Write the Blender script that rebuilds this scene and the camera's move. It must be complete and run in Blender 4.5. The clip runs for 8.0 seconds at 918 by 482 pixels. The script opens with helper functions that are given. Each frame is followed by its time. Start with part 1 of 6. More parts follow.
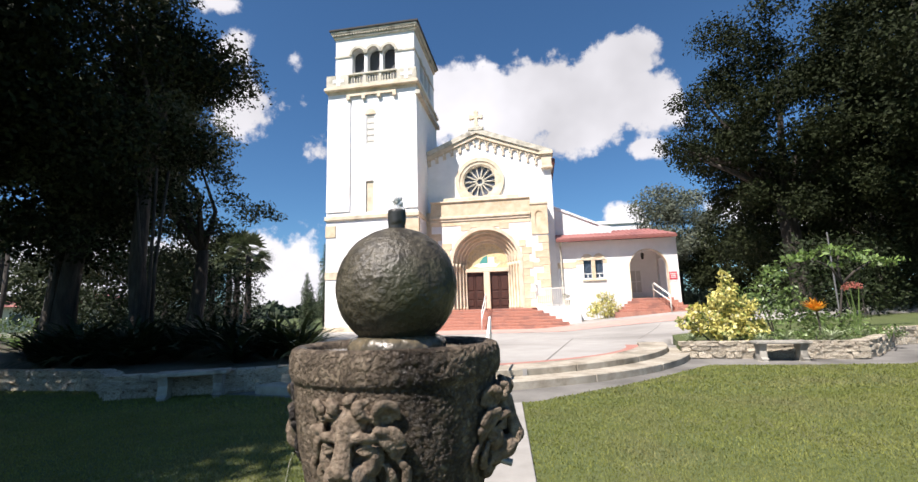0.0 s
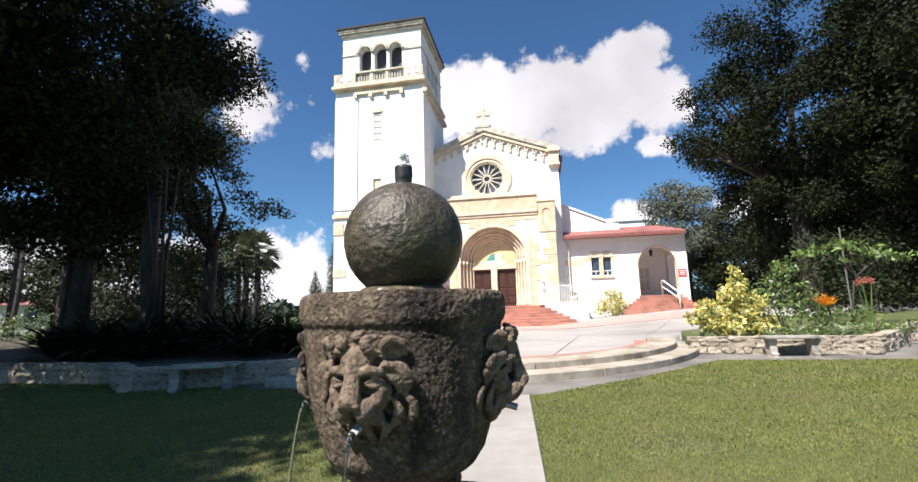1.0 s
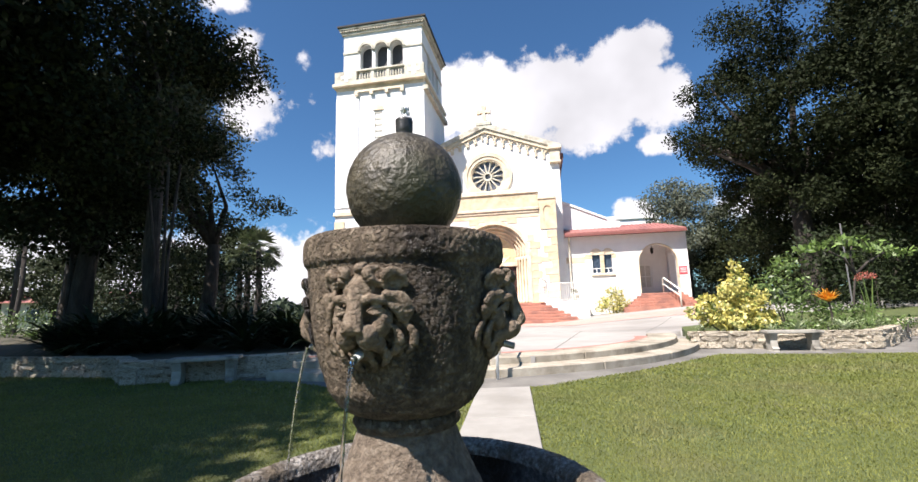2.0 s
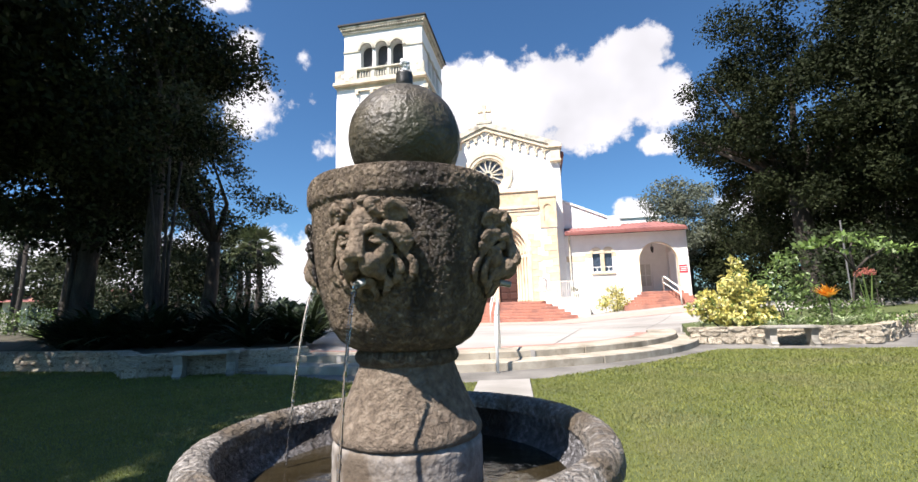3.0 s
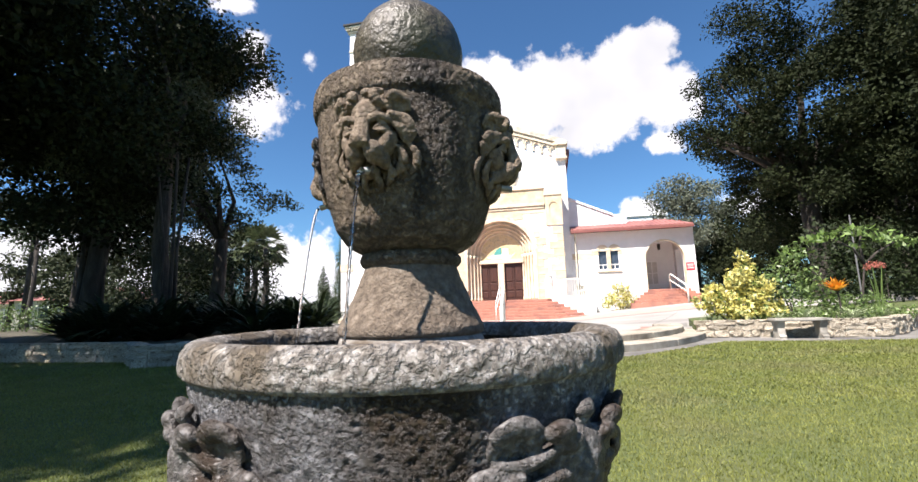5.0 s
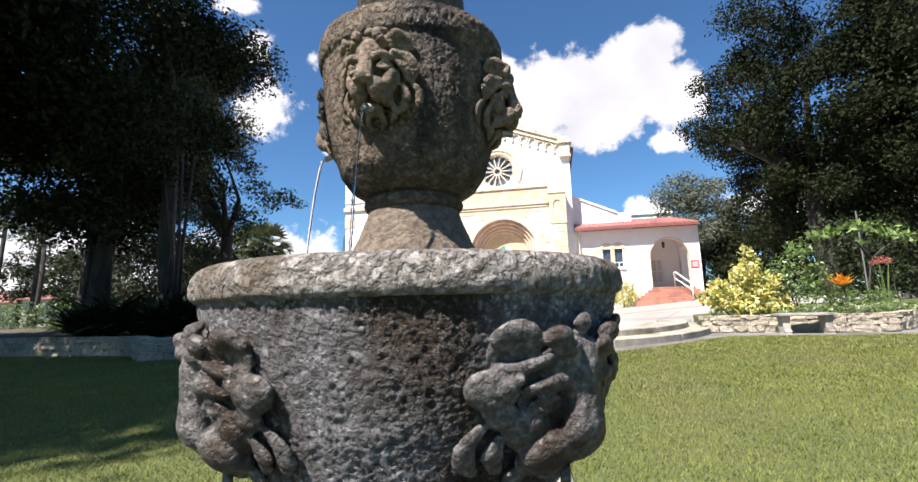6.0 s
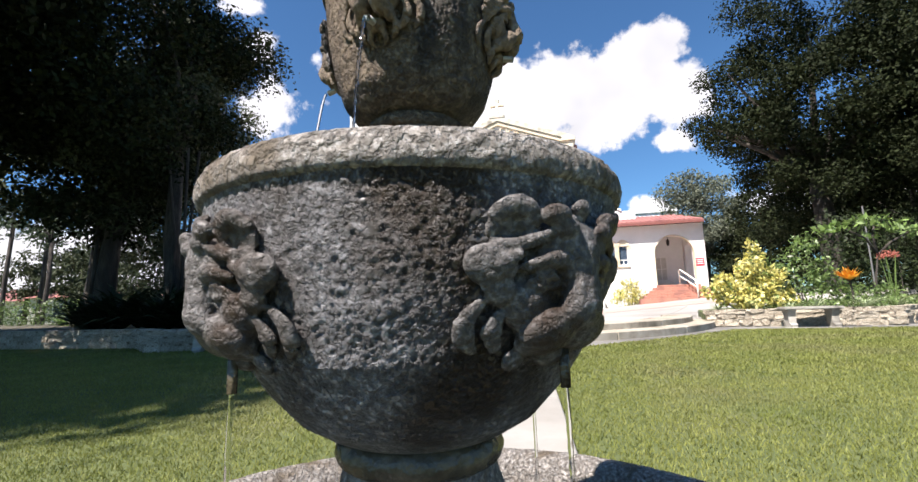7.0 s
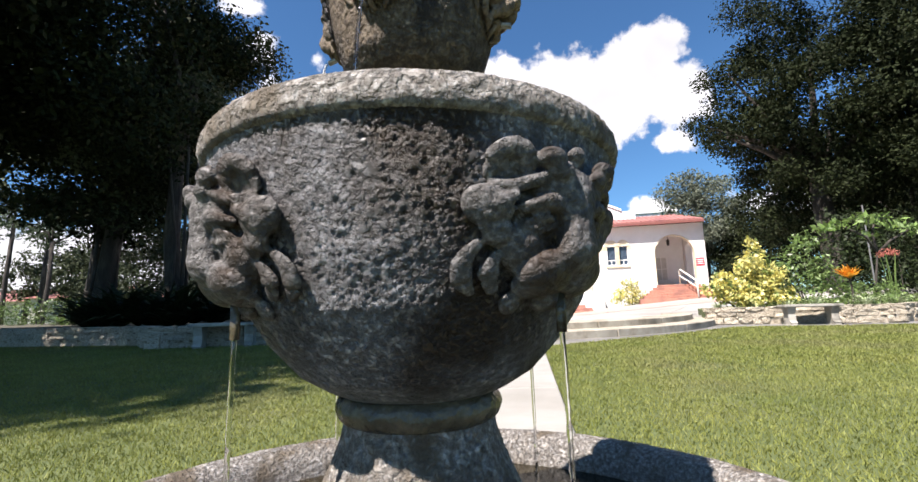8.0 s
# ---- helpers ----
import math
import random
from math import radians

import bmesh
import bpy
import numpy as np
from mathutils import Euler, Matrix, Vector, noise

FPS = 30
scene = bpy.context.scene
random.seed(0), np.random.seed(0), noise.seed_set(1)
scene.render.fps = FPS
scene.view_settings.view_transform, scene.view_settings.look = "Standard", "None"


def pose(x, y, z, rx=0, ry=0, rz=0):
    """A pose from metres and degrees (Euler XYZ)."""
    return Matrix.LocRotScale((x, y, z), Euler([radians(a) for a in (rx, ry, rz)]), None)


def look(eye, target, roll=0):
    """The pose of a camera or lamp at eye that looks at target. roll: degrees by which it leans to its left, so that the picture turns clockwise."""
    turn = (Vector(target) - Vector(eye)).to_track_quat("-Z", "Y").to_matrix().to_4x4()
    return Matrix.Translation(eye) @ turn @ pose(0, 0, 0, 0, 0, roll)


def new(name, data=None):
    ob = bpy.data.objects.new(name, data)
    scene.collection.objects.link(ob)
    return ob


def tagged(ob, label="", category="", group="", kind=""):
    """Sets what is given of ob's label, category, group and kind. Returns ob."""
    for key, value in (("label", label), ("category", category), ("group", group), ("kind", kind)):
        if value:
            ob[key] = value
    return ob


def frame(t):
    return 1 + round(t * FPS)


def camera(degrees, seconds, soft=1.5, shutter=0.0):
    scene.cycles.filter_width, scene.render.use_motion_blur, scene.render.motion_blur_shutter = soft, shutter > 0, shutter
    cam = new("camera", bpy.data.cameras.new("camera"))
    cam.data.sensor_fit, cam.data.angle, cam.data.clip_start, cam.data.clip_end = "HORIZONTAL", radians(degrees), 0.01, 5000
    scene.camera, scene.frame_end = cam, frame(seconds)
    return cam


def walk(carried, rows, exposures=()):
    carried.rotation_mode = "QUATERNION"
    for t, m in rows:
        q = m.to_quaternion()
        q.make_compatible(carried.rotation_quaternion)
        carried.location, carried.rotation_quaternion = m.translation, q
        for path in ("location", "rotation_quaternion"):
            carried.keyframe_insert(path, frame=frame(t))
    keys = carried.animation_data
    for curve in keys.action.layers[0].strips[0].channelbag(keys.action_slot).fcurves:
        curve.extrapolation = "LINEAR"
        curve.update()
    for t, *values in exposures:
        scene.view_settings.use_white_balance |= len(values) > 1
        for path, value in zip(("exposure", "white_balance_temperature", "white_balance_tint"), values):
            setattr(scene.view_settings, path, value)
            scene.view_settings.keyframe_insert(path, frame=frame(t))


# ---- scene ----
cam = camera(91.77, 8.0)
PATH = [
    (0, pose(-0.0094, 0.0097, 1.1043, 98.867, 1.65, -1.732)),
    (0.5, pose(-0.0092, 0.0091, 1.0706, 98.760, 1.65, -1.075)),
    (1, pose(-0.0090, 0.0083, 1.0371, 98.694, 1.65, -0.785)),
    (1.5, pose(-0.0088, 0.0062, 1.0000, 98.592, 1.65, -0.684)),
    (3, pose(-0.0080, -0.0094, 0.8761, 98.502, 1.65, -0.608)),
    (3.5, pose(-0.0078, -0.0116, 0.8361, 98.517, 1.65, -0.387)),
    (4, pose(-0.0075, -0.0081, 0.8034, 98.559, 1.65, -0.356)),
    (4.5, pose(-0.0073, -0.0042, 0.7683, 98.549, 1.65, -0.168)),
    (6, pose(-0.0067, -0.0066, 0.6550, 98.451, 1.65, 0.628)),
    (6.5, pose(-0.0063, -0.0008, 0.5885, 98.441, 1.65, 0.789)),
    (7, pose(-0.0061, 0.0030, 0.5415, 98.415, 1.65, 1.135)),
    (7.5, pose(-0.0059, 0.0033, 0.5071, 98.428, 1.65, 1.204)),
    (8, pose(-0.0057, 0.0018, 0.4843, 98.511, 1.65, 1.155)),
]
walk(cam, PATH, [(0, 1.00, 6500, 16), (1.5, 1.15, 6500, 16), (3, 1.30, 6500, 16), (4.5, 1.40, 6500, 16), (6, 1.36, 6500, 16), (8, 1.44, 6500, 16)])
from mathutils.geometry import tessellate_polygon

# ---- world, sun, exposure ----
SUN_AZ = radians(45)          # from straight behind the camera towards its left
SUN_EL = radians(54)
sun_dir = Vector((-math.sin(SUN_AZ) * math.cos(SUN_EL), -math.cos(SUN_AZ) * math.cos(SUN_EL), math.sin(SUN_EL)))
sun = new("sun", bpy.data.lights.new("sun", "SUN"))
sun.data.energy, sun.data.angle, sun.data.color = 5.0, radians(0.55), (1.0, 0.945, 0.87)
sun.matrix_world = look(sun_dir * 60, (0, 0, 0))

world = bpy.data.worlds.new("sky")
scene.world = world
world.use_nodes = True
wt = world.node_tree
wt.nodes.clear()


def wn(kind, **values):
    n = wt.nodes.new(kind)
    for k, v in values.items():
        n.inputs[k].default_value = v
    return n


def wmath(op, a, b=None, c=None):
    n = wt.nodes.new("ShaderNodeMath")
    n.operation = op
    for i, v in enumerate((a, b, c)):
        if v is None:
            continue
        if isinstance(v, (int, float)):
            n.inputs[i].default_value = v
        else:
            wt.links.new(v, n.inputs[i])
    return n.outputs[0]


sky = wt.nodes.new("ShaderNodeTexSky")
sky.sky_type, sky.sun_disc = "NISHITA", False
sky.sun_elevation, sky.sun_rotation = SUN_EL, math.atan2(sun_dir.x, sun_dir.y)
sky.air_density, sky.dust_density, sky.ozone_density = 1.0, 0.3, 1.6
coord = wt.nodes.new("ShaderNodeTexCoord")
sep = wt.nodes.new("ShaderNodeSeparateXYZ")
wt.links.new(coord.outputs["Generated"], sep.inputs[0])
ahead = wmath("MAXIMUM", sep.outputs[1], 0.02)
cu, cv = wmath("DIVIDE", sep.outputs[0], ahead), wmath("DIVIDE", sep.outputs[2], ahead)
puff = wn("ShaderNodeTexNoise", Scale=13.0, Detail=10.0, Roughness=0.62)
puff_big = wn("ShaderNodeTexNoise", Scale=3.2, Detail=4.0, Roughness=0.5)
for n in (puff, puff_big):
    wt.links.new(coord.outputs["Generated"], n.inputs["Vector"])
# cumulus banks: centre and half sizes, as slopes across and up; the last value is how solid the bank is
banks = [(0.14, 0.475, 0.26, 0.118, 1.0), (0.39, 0.505, 0.195, 0.13, 1.0), (0.47, 0.61, 0.09, 0.07, 1.0), (0.32, 0.41, 0.16, 0.06, 0.8), (0.42, 0.475, 0.13, 0.06, 0.9), (0.03, 0.52, 0.12, 0.075, 0.9), (0.25, 0.545, 0.15, 0.07, 0.9),
         (-0.37, 0.085, 0.115, 0.105, 0.85), (-0.46, 0.49, 0.075, 0.085, 0.75), (-0.50, 0.64, 0.06, 0.06, 0.6), (-0.36, 0.605, 0.032, 0.03, 0.22),
         (-0.29, 0.37, 0.045, 0.05, 0.4), (0.49, 0.372, 0.065, 0.028, 0.6), (0.43, 0.19, 0.06, 0.045, 0.9), (-0.54, 0.76, 0.07, 0.05, 0.7),
         (-0.36, 0.49, 0.04, 0.03, 0.25), (-0.9, 0.12, 0.4, 0.13, 0.8), (0.9, 0.2, 0.3, 0.1, 0.7)]
field = None
for x, y, rx, ry, solid in banks:
    dx = wmath("MULTIPLY", wmath("SUBTRACT", cu, x), 1 / rx)
    dy = wmath("MULTIPLY", wmath("SUBTRACT", cv, y), 1 / ry)
    reach = wmath("SQRT", wmath("ADD", wmath("MULTIPLY", dx, dx), wmath("MULTIPLY", dy, dy)))
    one = wmath("MULTIPLY", wmath("SUBTRACT", 1.25, reach), solid)
    field = one if field is None else wmath("MAXIMUM", field, one)
rough_edge = wmath("MULTIPLY_ADD", wmath("SUBTRACT", puff.outputs[0], 0.5), 1.9, field)
cover = wn("ShaderNodeMapRange", **{"From Min": 0.16, "From Max": 0.46})
cover.interpolation_type = "SMOOTHSTEP"
wt.links.new(rough_edge, cover.inputs[0])
tone = wn("ShaderNodeMapRange", **{"From Min": 0.3, "From Max": 0.62, "To Min": 0.66, "To Max": 1.06})
wt.links.new(puff_big.outputs[0], tone.inputs[0])
white = wt.nodes.new("ShaderNodeVectorMath")
white.operation = "SCALE"
white.inputs[0].default_value = (7.3, 7.4, 7.6)
wt.links.new(tone.outputs[0], white.inputs["Scale"])
mixer = wt.nodes.new("ShaderNodeMixRGB")
wt.links.new(cover.outputs[0], mixer.inputs[0])
tint = wt.nodes.new("ShaderNodeMixRGB")
tint.blend_type = "MULTIPLY"
tint.inputs[0].default_value = 1.0
tint.inputs[2].default_value = (0.44, 0.72, 0.90, 1)
wt.links.new(sky.outputs[0], tint.inputs[1])
wt.links.new(tint.outputs[0], mixer.inputs[1])
wt.links.new(white.outputs[0], mixer.inputs[2])
background = wn("ShaderNodeBackground", Strength=0.066)
wt.links.new(mixer.outputs[0], background.inputs[0])
wt.links.new(background.outputs[0], wt.nodes.new("ShaderNodeOutputWorld").inputs[0])


# ---- materials ----
def surface(name, tones, scale=4.0, rough=0.8, bump=0.3, bump_scale=40.0, metallic=0.0, stretch=(1, 1, 1), stain=None, stain_scale=1.5,
            stain_range=(0.5, 0.62), stain_rough=None, vary=0.0, spec=0.5, bump_dist=0.01, island=0.0, trans=0.0, sharp=0.36, streak=1.0, flaky=False):
    """tones: two or three colours through which fine noise runs; stain: a colour laid over in large patches."""
    m = bpy.data.materials.new(name)
    m.use_nodes = True
    t = m.node_tree
    b = t.nodes["Principled BSDF"]
    link = t.links.new
    tc = t.nodes.new("ShaderNodeTexCoord")
    mp = t.nodes.new("ShaderNodeMapping")
    mp.inputs["Scale"].default_value = stretch
    link(tc.outputs["Object"], mp.inputs[0])
    no = t.nodes.new("ShaderNodeTexNoise")
    no.inputs["Scale"].default_value, no.inputs["Detail"].default_value, no.inputs["Roughness"].default_value = scale, 7.0, 0.65
    link(mp.outputs[0], no.inputs["Vector"])
    ramp = t.nodes.new("ShaderNodeValToRGB")
    el = ramp.color_ramp.elements
    el[0].position, el[1].position = 0.5 - sharp / 2, 0.5 + sharp / 2
    el[0].color, el[1].color = (*tones[0], 1), (*tones[-1], 1)
    if len(tones) == 3:
        el.new(0.5).color = (*tones[1], 1)
    link(no.outputs[0], ramp.inputs[0])
    col = ramp.outputs[0]
    b.inputs["Roughness"].default_value, b.inputs["Metallic"].default_value = rough, metallic
    b.inputs["Specular IOR Level"].default_value = spec
    if stain is not None:
        ns = t.nodes.new("ShaderNodeTexNoise")
        ns.inputs["Scale"].default_value, ns.inputs["Detail"].default_value = stain_scale, 6.0
        sm = t.nodes.new("ShaderNodeMapping")  # streak below 1 draws the stains out downwards
        sm.inputs["Scale"].default_value = (1, 1, streak)
        link(mp.outputs[0], sm.inputs[0])
        link(sm.outputs[0], ns.inputs["Vector"])
        mr = t.nodes.new("ShaderNodeMapRange")
        mr.inputs[1].default_value, mr.inputs[2].default_value = stain_range
        amount_ = ns.outputs[0]
        link(amount_, mr.inputs[0])
        mx = t.nodes.new("ShaderNodeMixRGB")
        link(mr.outputs[0], mx.inputs[0])
        link(col, mx.inputs[1])
        mx.inputs[2].default_value = (*stain, 1)
        col = mx.outputs[0]
        if stain_rough is not None:
            rr = t.nodes.new("ShaderNodeMapRange")
            rr.inputs[3].default_value, rr.inputs[4].default_value = rough, stain_rough
            link(mr.outputs[0], rr.inputs[0])
            link(rr.outputs[0], b.inputs["Roughness"])
    if vary or island:
        hs = t.nodes.new("ShaderNodeHueSaturation")
        mr = t.nodes.new("ShaderNodeMapRange")
        amount = vary or island
        mr.inputs[3].default_value, mr.inputs[4].default_value = 1 - amount, 1 + amount
        if vary:
            link(t.nodes.new("ShaderNodeObjectInfo").outputs["Random"], mr.inputs[0])
        else:
            link(t.nodes.new("ShaderNodeNewGeometry").outputs["Random Per Island"], mr.inputs[0])
        link(mr.outputs[0], hs.inputs["Value"])
        link(col, hs.inputs["Color"])
        col = hs.outputs[0]
    link(col, b.inputs["Base Color"])
    if bump:
        nb = t.nodes.new("ShaderNodeTexNoise")
        nb.inputs["Scale"].default_value, nb.inputs["Detail"].default_value = bump_scale, 5.0
        link(mp.outputs[0], nb.inputs["Vector"])
        bm_ = t.nodes.new("ShaderNodeBump")
        bm_.inputs["Strength"].default_value, bm_.inputs["Distance"].default_value = bump, bump_dist
        if flaky:  # plates of old skin with broken edges, between pits
            fk = t.nodes.new("ShaderNodeMapRange")
            fk.interpolation_type = "SMOOTHSTEP"
            fk.inputs[1].default_value, fk.inputs[2].default_value = 0.36, 0.60
            nb.inputs["Roughness"].default_value = 0.62
            link(nb.outputs[0], fk.inputs[0])
            link(fk.outputs[0], bm_.inputs["Height"])
        else:
            link(nb.outputs[0], bm_.inputs["Height"])
        link(bm_.outputs[0], b.inputs["Normal"])
    if trans:
        tr = t.nodes.new("ShaderNodeBsdfTranslucent")
        link(col, tr.inputs[0])
        ms = t.nodes.new("ShaderNodeMixShader")
        ms.inputs[0].default_value = trans
        out = t.nodes["Material Output"]
        link(b.outputs[0], ms.inputs[1])
        link(tr.outputs[0], ms.inputs[2])
        link(ms.outputs[0], out.inputs[0])
    return m


def glassy(name, color, rough=0.02, ior=1.33):
    m = bpy.data.materials.new(name)
    m.use_nodes = True
    b = m.node_tree.nodes["Principled BSDF"]
    b.inputs["Base Color"].default_value = (*color, 1)
    b.inputs["Roughness"].default_value, b.inputs["IOR"].default_value, b.inputs["Transmission Weight"].default_value = rough, ior, 1.0
    return m


M = {}
M["stucco"] = surface("white_stucco", [(0.74, 0.74, 0.73), (0.82, 0.82, 0.81)], 1.3, 0.85, 0.25, 30, stain=(0.66, 0.65, 0.62), stain_scale=0.35, stain_range=(0.55, 0.75))
M["tan"] = surface("tan_coquina_stone", [(0.50, 0.39, 0.24), (0.62, 0.51, 0.35), (0.70, 0.60, 0.44)], 2.2, 0.85, 0.4, 25, vary=0.1)
M["tan_trim"] = surface("tan_carved_trim", [(0.50, 0.41, 0.28), (0.64, 0.55, 0.41), (0.71, 0.63, 0.49)], 1.8, 0.85, 0.35, 22, stain=(0.40, 0.34, 0.25), stain_scale=0.9, stain_range=(0.58, 0.74))
M["weathered"] = surface("weathered_cast_stone", [(0.36, 0.34, 0.27), (0.52, 0.49, 0.40), (0.62, 0.59, 0.50)], 3.0, 0.9, 0.4, 25, stain=(0.20, 0.185, 0.15), stain_scale=1.4, stain_range=(0.56, 0.74))
M["dark"] = surface("dark_interior", [(0.03, 0.03, 0.03), (0.05, 0.045, 0.04)], 3, 0.9, 0)
M["louvre"] = surface("dark_louvre_mesh", [(0.05, 0.05, 0.055), (0.08, 0.08, 0.085)], 6, 0.7, 0.2)
M["door"] = surface("dark_oak_door", [(0.035, 0.014, 0.010), (0.075, 0.030, 0.020)], 5, 0.45, 0.3, 30, stretch=(6, 6, 0.6))
M["brickstep"] = surface("red_brick_steps", [(0.30, 0.125, 0.085), (0.41, 0.195, 0.14), (0.35, 0.15, 0.105)], 9, 0.85, 0.3, 40, stain=(0.27, 0.13, 0.10), stain_scale=1.3)
M["rooftile"] = surface("faded_red_roof_tile", [(0.25, 0.095, 0.085), (0.33, 0.145, 0.125)], 5, 0.8, 0.4, 18, stain=(0.20, 0.08, 0.075), stain_scale=0.8)
M["glass"] = surface("leaded_window_glass", [(0.02, 0.03, 0.05), (0.07, 0.09, 0.12)], 6, 0.12, 0.15, 12)
M["stained"] = surface("leaded_rose_glass", [(0.05, 0.06, 0.08), (0.16, 0.17, 0.20)], 7, 0.3, 0.2, 12)
M["lattice"] = surface("pale_lattice_and_lit_panes", [(0.50, 0.49, 0.45), (0.62, 0.61, 0.57)], 4, 0.6, 0.2)
M["ivory"] = surface("ivory_metal_paint", [(0.72, 0.70, 0.62), (0.78, 0.76, 0.70)], 6, 0.45, 0.05)
M["whitepaint"] = surface("white_metal_paint", [(0.76, 0.76, 0.74), (0.82, 0.82, 0.80)], 6, 0.4, 0.05)
M["green_mosaic"] = surface("teal_mosaic", [(0.04, 0.22, 0.20), (0.09, 0.34, 0.30)], 14, 0.5, 0.2)
M["mosaic"] = surface("cream_mosaic", [(0.48, 0.36, 0.16), (0.66, 0.54, 0.30), (0.36, 0.30, 0.20)], 5, 0.5, 0.2)
M["gutter"] = surface("dark_red_gutter", [(0.17, 0.06, 0.05), (0.22, 0.085, 0.07)], 4, 0.5, 0.05)
M["grey_pole"] = surface("dull_grey_metal", [(0.10, 0.10, 0.10), (0.15, 0.15, 0.15)], 9, 0.6, 0.1)
M["sign_red"] = surface("red_sign_paint", [(0.45, 0.03, 0.05), (0.52, 0.05, 0.07)], 4, 0.4, 0.05)
M["concrete"] = surface("pale_concrete", [(0.245, 0.235, 0.21), (0.32, 0.307, 0.28)], 3, 0.9, 0.25, 70, stain=(0.20, 0.19, 0.165), stain_scale=0.6, stain_range=(0.5, 0.7))
M["plaza"] = surface("plaza_concrete", [(0.29, 0.278, 0.255), (0.37, 0.357, 0.33)], 1.2, 0.9, 0.2, 50, stain=(0.23, 0.218, 0.198), stain_scale=0.22, stain_range=(0.46, 0.66))
M["pinkpave"] = surface("pink_brick_paving", [(0.42, 0.24, 0.20), (0.52, 0.33, 0.28)], 3, 0.85, 0.3, 60, stain=(0.40, 0.27, 0.24), stain_scale=0.5)
M["redband"] = surface("red_brick_band", [(0.30, 0.13, 0.10), (0.40, 0.19, 0.15)], 6, 0.85, 0.3, 60)
M["walkway"] = surface("worn_grey_walk", [(0.13, 0.125, 0.11), (0.21, 0.20, 0.18)], 2.0, 0.9, 0.4, 60, stain=(0.09, 0.085, 0.075), stain_scale=0.8, stain_range=(0.45, 0.65))
M["stepstone"] = surface("lichened_step_concrete", [(0.22, 0.19, 0.14), (0.35, 0.315, 0.25), (0.44, 0.405, 0.33)], 3.2, 0.92, 0.6, 45, stain=(0.14, 0.12, 0.085), stain_scale=1.6, stain_range=(0.53, 0.68))
M["rubble"] = surface("limestone_rubble", [(0.26, 0.21, 0.14), (0.48, 0.42, 0.32), (0.66, 0.60, 0.50)], 9, 0.92, 0.9, 30, stain=(0.22, 0.175, 0.12), stain_scale=4.0, stain_range=(0.54, 0.66), vary=0.18, bump_dist=0.03, sharp=0.5)
M["mortar"] = surface("wall_mortar", [(0.30, 0.26, 0.20), (0.46, 0.41, 0.33)], 8, 0.95, 0.5, 40)
M["bench"] = surface("bench_concrete", [(0.24, 0.225, 0.19), (0.38, 0.36, 0.31)], 6, 0.9, 0.4, 60, stain=(0.15, 0.14, 0.115), stain_scale=2.5)
M["lawn"] = surface("lawn_soil_grass", [(0.055, 0.075, 0.020), (0.095, 0.115, 0.036)], 18, 0.95, 0.6, 120, stain=(0.10, 0.10, 0.04), stain_scale=1.1, stain_range=(0.5, 0.75))
M["blade"] = surface("grass_blades", [(0.135, 0.162, 0.034), (0.215, 0.228, 0.060)], 1.6, 0.6, 0, spec=0.3, stain=(0.19, 0.18, 0.082), stain_scale=0.9, stain_range=(0.5, 0.8), island=0.3, trans=0.3)
M["soil"] = surface("planter_soil", [(0.05, 0.045, 0.03), (0.09, 0.08, 0.05)], 9, 0.95, 0.6, 60)
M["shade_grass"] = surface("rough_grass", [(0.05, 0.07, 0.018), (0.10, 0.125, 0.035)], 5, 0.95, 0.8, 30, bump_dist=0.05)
M["asphalt"] = surface("asphalt_road", [(0.045, 0.045, 0.047), (0.07, 0.07, 0.072)], 9, 0.9, 0.3, 90)
M["bark"] = surface("grey_brown_bark", [(0.014, 0.011, 0.009), (0.035, 0.029, 0.023), (0.075, 0.064, 0.053)], 5, 0.95, 0.9, 16, stretch=(1, 1, 0.25), bump_dist=0.05)
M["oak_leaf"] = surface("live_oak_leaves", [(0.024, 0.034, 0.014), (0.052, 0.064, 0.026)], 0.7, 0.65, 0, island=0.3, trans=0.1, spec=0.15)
# paler copy of the oak leaves, its colour standing for sunlit foliage
M["oak_leaf_light"] = surface("lit_grey_green_oak_leaves", [(0.032, 0.043, 0.021), (0.066, 0.078, 0.038)], 0.7, 0.65, 0, island=0.3, trans=0.12, spec=0.2)
M["palm_leaf"] = surface("palm_fronds", [(0.05, 0.07, 0.03), (0.10, 0.12, 0.055)], 2, 0.5, 0, island=0.35, trans=0.15)
M["conifer"] = surface("cypress_foliage", [(0.03, 0.05, 0.022), (0.06, 0.085, 0.035)], 2, 0.7, 0, island=0.4, trans=0.1)
M["yellow_leaf"] = surface("variegated_yellow_leaves", [(0.50, 0.44, 0.10), (0.72, 0.66, 0.26)], 4, 0.45, 0, stain=(0.13, 0.18, 0.04), stain_scale=7, stain_range=(0.52, 0.60), island=0.35, trans=0.25)
M["green_leaf"] = surface("glossy_green_leaves", [(0.075, 0.125, 0.032), (0.16, 0.225, 0.07)], 3, 0.42, 0, island=0.5, trans=0.25)
M["lime_leaf"] = surface("bright_green_leaves", [(0.10, 0.165, 0.040), (0.175, 0.26, 0.07)], 3, 0.42, 0, island=0.45, trans=0.3)
M["orange_leaf"] = surface("orange_bromeliad_leaves", [(0.62, 0.22, 0.02), (0.70, 0.42, 0.05)], 5, 0.4, 0, island=0.25, trans=0.25)
